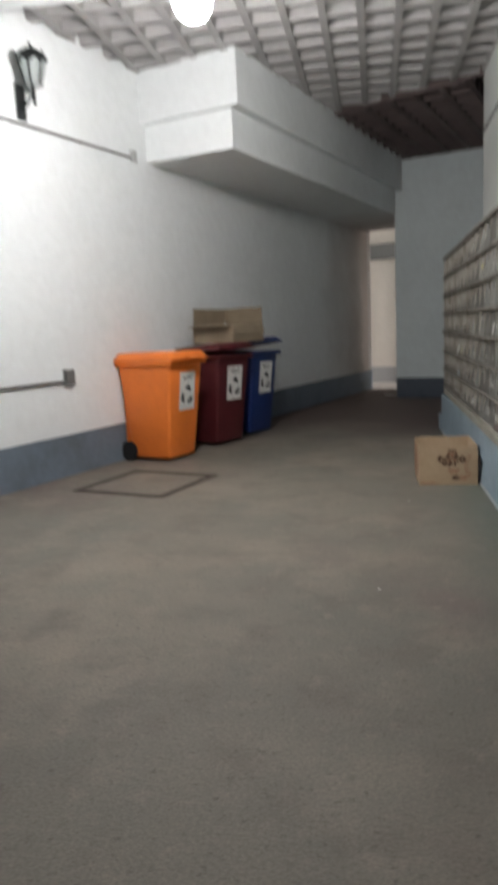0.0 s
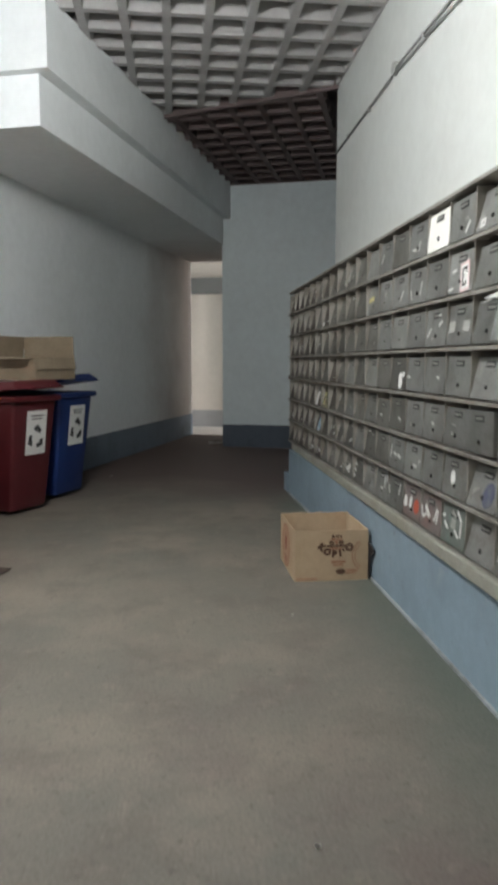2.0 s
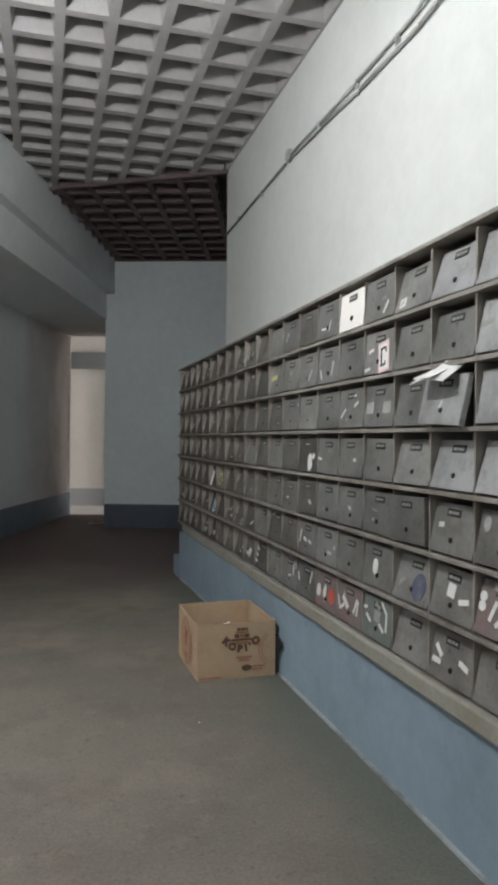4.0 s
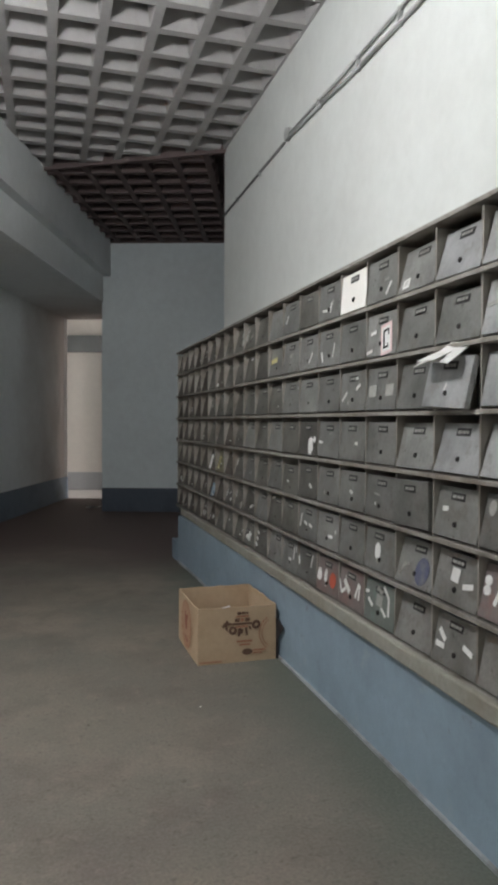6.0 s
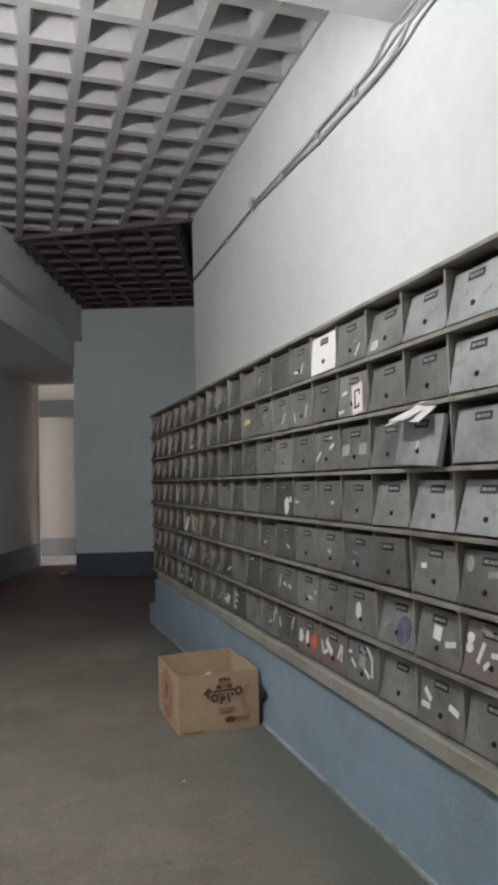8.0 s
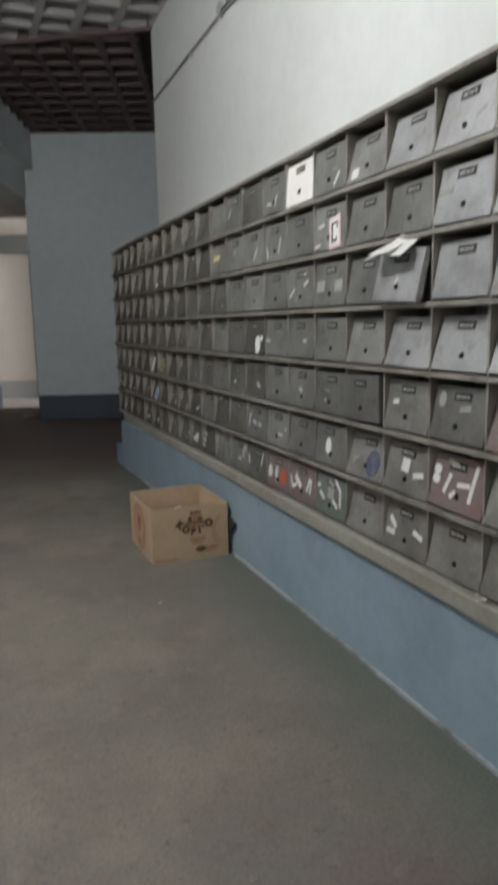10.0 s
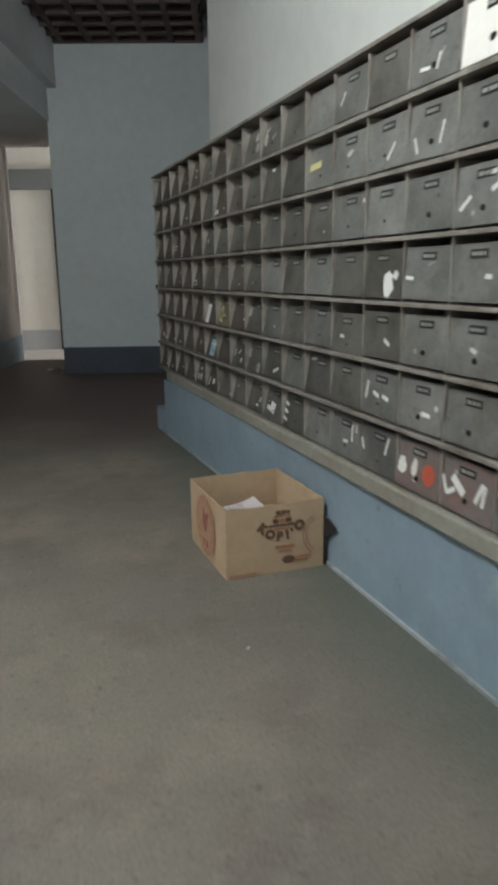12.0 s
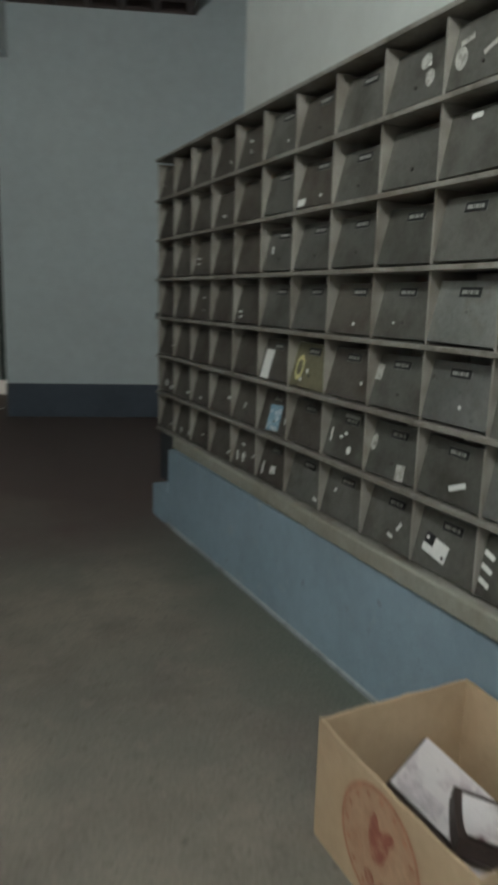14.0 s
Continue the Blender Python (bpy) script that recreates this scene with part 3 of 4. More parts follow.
# fifth row
mark(5, 2, 0.085, 0.070, 0.080, 0.135, 2)
on_door("sticker", RING, door_at[6, 2], 0.085, 0.080, 0, 0.002)
mark(8, 2, 0.125, 0.120, 0.04, 0.055, 0, "soiled")
mark(9, 2, -0.02, 0.055, 0.016, 0.016, 0, oval=True)
mark(12, 2, 0.042, 0.088, 0.040, 0.017, 0)
mark(13, 2, -0.049, 0.068, 0.050, 0.018, 25)
mark(14, 2, 0.044, 0.053, 0.018, 0.022, 0, "soiled", True)
mark(15, 2, 0.003, 0.087, 0.040, 0.018, 18)
mark(16, 2, 0.030, 0.103, 0.060, 0.010, 6, "faded")
mark(16, 2, 0.040, 0.060, 0.014, 0.018, 0, oval=True)
mark(18, 2, 0.080, 0.105, 0.042, 0.022, -4)
mark(19, 2, 0.095, 0.140, 0.040, 0.055, 0, "faded", True)
mark(19, 2, -0.034, 0.116, 0.066, 0.024, -8, "faded")
# sixth row
mark(5, 1, 0.00, 0.070, 0.115, 0.120, -3, "blue")
mark(5, 1, -0.01, 0.022, 0.075, 0.018, 6)
mark(7, 1, 0.11, 0.085, 0.060, 0.012, 86)
mark(7, 1, -0.03, 0.045, 0.028, 0.032, 0, oval=True)
mark(8, 1, 0.125, 0.110, 0.035, 0.060, 0, "soiled", True)
mark(8, 1, -0.055, 0.030, 0.045, 0.055, -4, "soiled")
mark(9, 1, -0.035, 0.055, 0.080, 0.020, -22)
mark(13, 1, 0.106, 0.100, 0.085, 0.015, -82)
mark(13, 1, 0.030, 0.090, 0.055, 0.019, 16)
mark(13, 1, -0.045, 0.085, 0.058, 0.019, 12)
mark(14, 1, -0.043, 0.067, 0.064, 0.019, 4)
mark(14, 1, -0.105, 0.100, 0.022, 0.026, 0, oval=True)
mark(15, 1, 0.032, 0.050, 0.016, 0.018, 0, "soiled", True)
mark(16, 1, 0.016, 0.090, 0.056, 0.075, 0, oval=True)
mark(16, 1, 0.012, 0.048, 0.026, 0.030, 0, "soiled", True)
mark(17, 1, -0.055, 0.070, 0.105, 0.115, 0, "paint", True)
mark(17, 1, 0.100, 0.060, 0.080, 0.018, -62, "soiled")
mark(17, 1, 0.075, 0.082, 0.045, 0.014, -10, "soiled")
mark(18, 1, 0.012, 0.108, 0.052, 0.052, 4)
mark(18, 1, -0.075, 0.082, 0.072, 0.024, -12)
for z_ in (0.130, 0.096):
    mark(19, 1, 0.115, z_, 0.042, 0.036, 0, oval=True)
for y_, z_, w_, r_ in ((0.052, 0.090, 0.085, -70), (-0.034, 0.097, 0.075, -6), (-0.085, 0.135, 0.090, -82), (-0.078, 0.080, 0.085, -84), (0.017, 0.056, 0.04, -40), (0.035, 0.165, 0.07, 14)):
    mark(19, 1, y_, z_, w_, 0.020, r_, "faded" if z_ > 0.15 else "white")
# lowest row
mark(3, 0, -0.102, 0.047, 0.045, 0.014, -30)
mark(4, 0, 0.093, 0.055, 0.055, 0.022, 60)
mark(4, 0, 0.02, 0.060, 0.045, 0.030, 50)
mark(5, 0, 0.099, 0.055, 0.070, 0.016, 86)
mark(5, 0, 0.003, 0.064, 0.045, 0.038, -10)
mark(9, 0, 0.045, 0.075, 0.115, 0.060, 10)
mark(9, 0, 0.076, 0.096, 0.044, 0.036, 10, "dark", lift=0.0032)
mark(9, 0, 0.085, 0.100, 0.014, 0.014, 10, "white", lift=0.0042)
for k_ in range(3):
    mark(10, 0, 0.118, 0.045 + 0.042 * k_, 0.050, 0.018, 18)
mark(12, 0, -0.006, 0.075, 0.050, 0.017, -4)
mark(12, 0, -0.062, 0.120, 0.085, 0.015, 84)
mark(12, 0, -0.095, 0.145, 0.040, 0.012, 80)
mark(13, 0, 0.127, 0.100, 0.060, 0.015, 62)
mark(13, 0, -0.068, 0.128, 0.085, 0.015, -74)
on_door("sticker", torn_paper(8, 0.085, 0.075), door_at[14, 0], 0.108, 0.088, 0, 0.002)
on_door("sticker", torn_paper(9, 0.050, 0.085), door_at[14, 0], 0.025, 0.092, 10, 0.002)
mark(14, 0, 0.015, 0.045, 0.016, 0.020, 0, oval=True)
mark(14, 0, -0.072, 0.084, 0.080, 0.082, 0, "red", True)
for y_, z_, w_, h_, r_ in ((0.125, 0.083, 0.080, 0.016, 62), (0.050, 0.098, 0.085, 0.030, 34), (0.085, 0.070, 0.055, 0.022, -30), (-0.065, 0.100, 0.090, 0.020, -66), (-0.090, 0.095, 0.085, 0.016, -84)):
    mark(15, 0, y_, z_, w_, h_, r_)
mark(15, 0, 0.070, 0.140, 0.024, 0.020, 0, "soiled", True)
for y_, z_, w_, r_ in ((0.123, 0.129, 0.04, -10), (0.085, 0.086, 0.062, 30), (-0.063, 0.155, 0.085, 40), (-0.045, 0.066, 0.064, 32), (-0.090, 0.095, 0.085, 86)):
    mark(16, 0, y_, z_, w_, 0.018, r_)
mark(16, 0, 0.0, 0.108, 0.06, 0.05, 4, "faded")
mark(16, 0, 0.0, 0.155, 0.06, 0.022, 24, "faded")
for y_, z_, w_, r_ in ((0.090, 0.108, 0.068, 38), (0.098, 0.068, 0.066, 2), (-0.079, 0.090, 0.072, 14)):
    mark(18, 0, y_, z_, w_, 0.024, r_)
mark(11, 1, 0.085, 0.170, 0.070, 0.016, -8)
mark(10, 1, -0.105, 0.176, 0.060, 0.014, 6)
mark(0, 1, 0.02, 0.055, 0.060, 0.030, 20)
mark(0, 1, -0.08, 0.035, 0.050, 0.026, -8)
mark(7, 1, 0.0, 0.172, 0.110, 0.016, 0, "faded")
on_door("lock", LOCK_MESH, door_at[15, 6], -0.008, DOOR_L * 0.30, 0, 0.002)

# letters stuffed into the broken box
for k_, (y_, r_, d_) in enumerate(((0.075, -30, -0.034), (0.030, -24, -0.038), (-0.020, -36, -0.026))):
    b = bmesh.new()
    solid(b, -0.065, 0.11, -0.06, 0.06, 0, 0.003, 0.001)
    ob = part("letter", b, STICKER)
    ob.matrix_world = Matrix.Translation((X_BOX + d_, Y_FAR - COL * 18.5 + y_, Z_LOW + ROWH * 4 + 0.192 + 0.003 * k_)) @ Matrix.Rotation(radians(r_), 4, "Y") @ Matrix.Rotation(radians(8 * k_ - 6), 4, "X")
    tagged(ob, "white letter stuffed into a broken mailbox door", "letter", "letters in the broken mailbox")

b = bmesh.new()
solid(b, X_BOX + 0.0, X_BOX + 0.03, Y_FAR, Y_FAR + 0.025, 1.27, 1.31, 0.004)
bank_part("latch", b, HOLE, "small dark latch")

# ---- carton on the floor ----
PRINT = material("dark_brown_print", (0.15, 0.085, 0.055), 0.8, grain=(60, 0.25))
RED_PRINT = material("reddish_print", (0.43, 0.215, 0.13), 0.8, grain=(50, 0.3))
CARTON = Matrix.Translation((0.366, 6.362, 0)) @ Matrix.Rotation(0.013, 4, "Z")
carton = empty("cardboard_box", CARTON, "open brown cardboard box with brown print beside the plinth", "box")
W_, D_, H_ = 0.500, 0.582, 0.343
TH = 0.007


def bowed_panel(length, height, bow, seed):
    """An upright cardboard side along x, thickness along y, bowed out a little, with a worn rim."""
    r = random.Random(seed)
    bm = bmesh.new()
    nx, nz = 14, 6
    grid = {}
    for side in (0, 1):
        for a in range(nx + 1):
            for c in range(nz + 1):
                fx, fz = a / nx, c / nz
                y = -bow * math.sin(math.pi * fx) * (0.4 + 0.6 * fz) + side * TH
                z = height * fz + (r.uniform(-0.003, 0.003) if c == nz and side == 0 else 0)
                grid[side, a, c] = bm.verts.new((length * fx, y, z))
    for a in range(nx):
        grid[1, a, nz].co.z = grid[0, a, nz].co.z
        for c in range(nz):
            bm.faces.new([grid[0, q, w] for q, w in ((a, c), (a + 1, c), (a + 1, c + 1), (a, c + 1))])
            bm.faces.new([grid[1, q, w] for q, w in ((a, c), (a, c + 1), (a + 1, c + 1), (a + 1, c))])
        bm.faces.new((grid[0, a, nz], grid[0, a + 1, nz], grid[1, a + 1, nz], grid[1, a, nz]))
        bm.faces.new((grid[0, a, 0], grid[1, a, 0], grid[1, a + 1, 0], grid[0, a + 1, 0]))
    for c in range(nz):
        bm.faces.new((grid[0, 0, c], grid[0, 0, c + 1], grid[1, 0, c + 1], grid[1, 0, c]))
        bm.faces.new((grid[0, nx, c], grid[1, nx, c], grid[1, nx, c + 1], grid[0, nx, c + 1]))
    return bm


panels = {}
for nm, m, ln, bow in (
    ("front", Matrix.Identity(4), W_, 0.004),
    ("side", Matrix.Translation((0, D_, 0)) @ Matrix.Rotation(radians(-90), 4, "Z"), D_, 0.006),
    ("back", Matrix.Translation((W_, D_, 0)) @ Matrix.Rotation(radians(180), 4, "Z"), W_, 0.004),
    ("far", Matrix.Translation((W_, 0, 0)) @ Matrix.Rotation(radians(90), 4, "Z"), D_, 0.003),
):
    ob = part("side_panel", bowed_panel(ln, H_, bow, ln), CARD, carton)
    ob.matrix_local = m
    panels[nm] = ob
b = bmesh.new()
solid(b, 0.01, W_ - 0.01, 0.01, D_ - 0.01, 0.003, 0.010)
part("bottom_panel", b, CARD, carton)


def lettering(text, size, mat, parent, m, label=""):
    cu = bpy.data.curves.new("lettering", "FONT")
    cu.body, cu.size, cu.align_x, cu.align_y, cu.extrude = text, size, "CENTER", "CENTER", 0.0004
    cu.offset = size * 0.085
    tmp = bpy.data.objects.new("lettering", cu)
    scene.collection.objects.link(tmp)
    me = bpy.data.meshes.new_from_object(tmp.evaluated_get(bpy.context.evaluated_depsgraph_get()))
    bpy.data.objects.remove(tmp)
    me.materials.append(mat)
    ob = new("lettering", me)
    ob.parent = parent
    ob.matrix_local = m
    if label:
        tagged(ob, label)
    return ob


FACE = Matrix.Rotation(radians(90), 4, "X")
for ch, deg_, size_ in (("K", -54, 0.060), ("O", -29, 0.058), ("P", -5, 0.058), ("I", 14, 0.058), ("'", 28, 0.050), ("O", 50, 0.062)):
    a = radians(deg_)
    lettering(ch, size_, PRINT, panels["front"], Matrix.Translation((0.277 + 0.122 * math.sin(a), -0.0068, 0.304 - 0.122 * math.cos(a))) @ FACE @ Matrix.Rotation(a * 0.75, 4, "Z"))
# crest of printed bars over the arc of letters
for x0, x1, z0, z1, mat_ in ((0.248, 0.270, 0.294, 0.312, PRINT), (0.275, 0.300, 0.296, 0.312, PRINT), (0.305, 0.318, 0.294, 0.310, PRINT), (0.240, 0.322, 0.278, 0.289, RED_PRINT), (0.232, 0.262, 0.250, 0.273, PRINT), (0.267, 0.292, 0.252, 0.273, RED_PRINT), (0.297, 0.328, 0.250, 0.273, PRINT), (0.216, 0.342, 0.232, 0.245, PRINT), (0.238, 0.318, 0.214, 0.227, RED_PRINT)):
    b = bmesh.new()
    solid(b, x0, x1, -0.0066, -0.0050, z0, z1, 0.0006)
    part("print", b, mat_, panels["front"], "brown printed bar")
for x0, x1, z0, z1 in ((0.245, 0.345, 0.122, 0.136), (0.260, 0.330, 0.102, 0.114), (0.012, 0.15, 0.010, 0.020), (0.345, 0.43, 0.062, 0.074), (0.345, 0.41, 0.046, 0.056)):
    b = bmesh.new()
    solid(b, x0, x1, -0.0060, -0.0046, z0, z1)
    part("print", b, RED_PRINT, panels["front"], "small faded printed bar")
b = bmesh.new()
bmesh.ops.create_cone(b, cap_ends=True, segments=20, radius1=0.028, radius2=0.028, depth=0.0014, matrix=Matrix.Translation((0.312, -0.0056, 0.062)) @ FACE @ Matrix.Diagonal((1.2, 0.7, 1, 1)))
part("print", b, PRINT, panels["front"], "small brown printed oval")


def ring_print(cx, cz, r0, r1, y, mat, parent, a0=0.0, a1=360.0):
    bm = bmesh.new()
    k = 28
    for q in range(k):
        s0, s1 = radians(a0 + (a1 - a0) * q / k), radians(a0 + (a1 - a0) * (q + 1) / k)
        bm.faces.new([bm.verts.new((cx + r * math.cos(a), y, cz + r * math.sin(a))) for a, r in ((s0, r0), (s1, r0), (s1, r1), (s0, r1))])
    bmesh.ops.remove_doubles(bm, verts=bm.verts, dist=0.0004)
    return part("print", bm, mat, parent, "reddish printed ring")


ring_print(0.505, 0.17, 0.118, 0.112, -0.0064, RED_PRINT, panels["front"], 125, 235)
ring_print(0.505, 0.17, 0.100, 0.095, -0.0064, RED_PRINT, panels["front"], 125, 235)
TINT = material("faded_red_print", (0.47, 0.30, 0.19), 0.85, stains=[(22.0, (0.42, 0.235, 0.145), 0.45, 0.65)], grain=(60, 0.15))
DEEP_RED = material("deep_red_print", (0.30, 0.105, 0.07), 0.85, stains=[(30.0, (0.42, 0.22, 0.14), 0.5, 0.65)], grain=(60, 0.2))
ring_print(0.29, 0.178, 0.140, 0.0, -0.0095, TINT, panels["side"])
ring_print(0.29, 0.178, 0.152, 0.140, -0.0100, RED_PRINT, panels["side"])
for q in range(16):
    a = radians(22.5 * q)
    b = bmesh.new()
    solid(b, -0.007, 0.007, -0.0110, -0.0100, 0.118, 0.134, 0, Matrix.Translation((0.29, 0, 0.178)) @ Matrix.Rotation(a, 4, "Y"))
    part("print", b, RED_PRINT, panels["side"])
for q, (x, z, w, h) in enumerate(((0.27, 0.215, 0.020, 0.050), (0.295, 0.195, 0.030, 0.045), (0.315, 0.225, 0.018, 0.036), (0.285, 0.165, 0.022, 0.030), (0.265, 0.085, 0.022, 0.020), (0.315, 0.085, 0.022, 0.020))):
    b = bmesh.new()
    bmesh.ops.create_icosphere(b, subdivisions=2, radius=1.0, matrix=Matrix.Translation((x, -0.0105, z)) @ Matrix.Rotation(0.4 * q, 4, "Y") @ Matrix.Diagonal((w, 0.0008, h, 1)))
    part("print", b, DEEP_RED, panels["side"], "dark red printed blot")

# what lies in the carton
GLOSSY = material("glossy_leaflet", (0.74, 0.70, 0.70), 0.3, stains=[(9.0, (0.50, 0.44, 0.47), 0.5, 0.62), (16.0, (0.20, 0.09, 0.12), 0.60, 0.68)], grain=(30, 0.05))
DARK_EDGE = material("dark_folder_card", (0.05, 0.035, 0.03), 0.6, grain=(30, 0.2))


GREY_INK = material("pale_grey_picture_print", (0.55, 0.50, 0.52), 0.3, stains=[(25.0, (0.68, 0.62, 0.64), 0.45, 0.6)], grain=(60, 0.1))
DARK_INK = material("dark_purple_picture_print", (0.11, 0.06, 0.075), 0.3, stains=[(25.0, (0.42, 0.34, 0.37), 0.52, 0.62)], grain=(60, 0.1))


def sheet(name, w, h, t, x, y, z, yaw, pitch, mat, label, category, curl=0.012, prints=()):
    """A sheet lying in the carton, its middle at (x, y, z)."""
    bm = bmesh.new()
    bmesh.ops.create_grid(bm, x_segments=10, y_segments=10, size=0.5)
    for v in bm.verts:
        v.co = Vector((v.co.x * w, v.co.y * h, curl * (4 * v.co.x * v.co.x - 0.5) * (0.6 + v.co.y)))
    bmesh.ops.solidify(bm, geom=list(bm.faces), thickness=t)
    ob = part(name, bm, mat)
    ob.matrix_world = CARTON @ pose(x, y, z, pitch, 0, yaw)
    for (x0, x1, y0, y1), ink in prints:
        bm = bmesh.new()
        bmesh.ops.create_grid(bm, x_segments=8, y_segments=8, size=0.5)
        for v in bm.verts:
            fx, fy = x0 + (x1 - x0) * (v.co.x + 0.5), y0 + (y1 - y0) * (v.co.y + 0.5)
            v.co = Vector((fx * w, fy * h, curl * (4 * fx * fx - 0.5) * (0.6 + fy) + t + 0.002))
        part("print", bm, ink, ob, "printed picture")
    return tagged(ob, label, category, "papers in the carton")


# a loose stack of folders carries the leaflets
b = bmesh.new()
for k in range(4):
    solid(b, -0.15, 0.15, -0.13, 0.13, 0.010 + 0.018 * k, 0.026 + 0.018 * k, 0.002, Matrix.Translation((0.27, 0.29, 0)) @ Matrix.Rotation(radians(20 + 7 * math.sin(2.3 * k)), 4, "Z"))
ob = part("paper_stack", b, DARK_EDGE)
ob.matrix_world = CARTON.copy()
tagged(ob, "dark stack of folders inside the cardboard box", "papers")
sheet("folder", 0.25, 0.30, 0.010, 0.300, 0.395, 0.128, 27.6, 26, DARK_EDGE, "dark card folder leaning on the papers in the cardboard box", "folder")
sheet("leaflet", 0.24, 0.29, 0.002, 0.302, 0.390, 0.138, 27.6, 26, GLOSSY, "white glossy leaflet leaning on the papers in the cardboard box", "leaflet", prints=(((-0.46, -0.16, 0.02, 0.46), GREY_INK), ((0.0, 0.42, -0.42, -0.1), GREY_INK)))
sheet("folder", 0.19, 0.24, 0.045, 0.322, 0.232, 0.165, 52, 12, DARK_EDGE, "small dark folder on the papers in the cardboard box", "folder")
sheet("leaflet", 0.145, 0.20, 0.002, 0.317, 0.228, 0.174, 52, 12, GLOSSY, "small white leaflet on the papers in the cardboard box", "leaflet", prints=(((-0.2, 0.4, -0.45, 0.05), DARK_INK),))
sheet("leaflet", 0.14, 0.17, 0.002, 0.425, 0.225, 0.112, 12, -8, GLOSSY, "pale leaflet tucked against the carton's side", "leaflet", 0.03)
sheet("leaflet", 0.20, 0.14, 0.002, 0.22, 0.17, 0.105, -20, 8, GLOSSY, "pale leaflet on the papers in the cardboard box", "leaflet", 0.02)

# dark sheet between the carton and the plinth: a card flap and the carton's shadow in one
b = bmesh.new()
b.faces.new([b.verts.new(v) for v in ((0, 0.07, 0.0), (0, 0.0, 0.0), (0, 0.0, 0.135), (0, -0.108, 0.222), (0, -0.02, 0.246), (0, 0.07, 0.246))])
g_ = bmesh.ops.extrude_face_region(b, geom=list(b.faces))
bmesh.ops.translate(b, verts=[v for v in g_["geom"] if isinstance(v, bmesh.types.BMVert)], vec=(0.008, 0, 0))
bmesh.ops.recalc_face_normals(b, faces=b.faces)
flap = part("torn_card", b, material("dark_flap_shadow", (0.030, 0.027, 0.028), 0.7, grain=(30, 0.2)))
flap.matrix_world = pose(0.874, 6.363, 0)
tagged(flap, "dark sheet for the card flap and shadow beside the cardboard box", "card")

# ---- waste bins ----
ORANGE = material("orange_bin_plastic", (0.86, 0.215, 0.035), 0.42, grain=(20, 0.05), stains=[(3.0, (0.76, 0.18, 0.035), 0.45, 0.8)], bump=0.08)
MAROON = material("maroon_bin_plastic", (0.085, 0.013, 0.016), 0.42, grain=(20, 0.08), stains=[(3.0, (0.06, 0.012, 0.014), 0.45, 0.8)])
NAVY = material("navy_bin_plastic", (0.012, 0.032, 0.13), 0.42, grain=(20, 0.08), stains=[(3.0, (0.012, 0.026, 0.10), 0.45, 0.8)])
RUBBER = material("black_rubber", (0.015, 0.015, 0.016), 0.75, grain=(30, 0.2))


def tapered(bm, x0, x1, y0, y1, z0, X0, X1, Y0, Y1, z1, bevel=0.0):
    va = [bm.verts.new((x, y, z0)) for x, y in ((x0, y0), (x1, y0), (x1, y1), (x0, y1))]
    vb = [bm.verts.new((x, y, z1)) for x, y in ((X0, Y0), (X1, Y0), (X1, Y1), (X0, Y1))]
    fs = [bm.faces.new(list(reversed(va))), bm.faces.new(vb)]
    for k in range(4):
        fs.append(bm.faces.new((va[k], va[(k + 1) % 4], vb[(k + 1) % 4], vb[k])))
    if bevel:
        bmesh.ops.bevel(bm, geom=list({e for f in fs for e in f.edges}), offset=bevel, segments=3, profile=0.5, affect="EDGES")


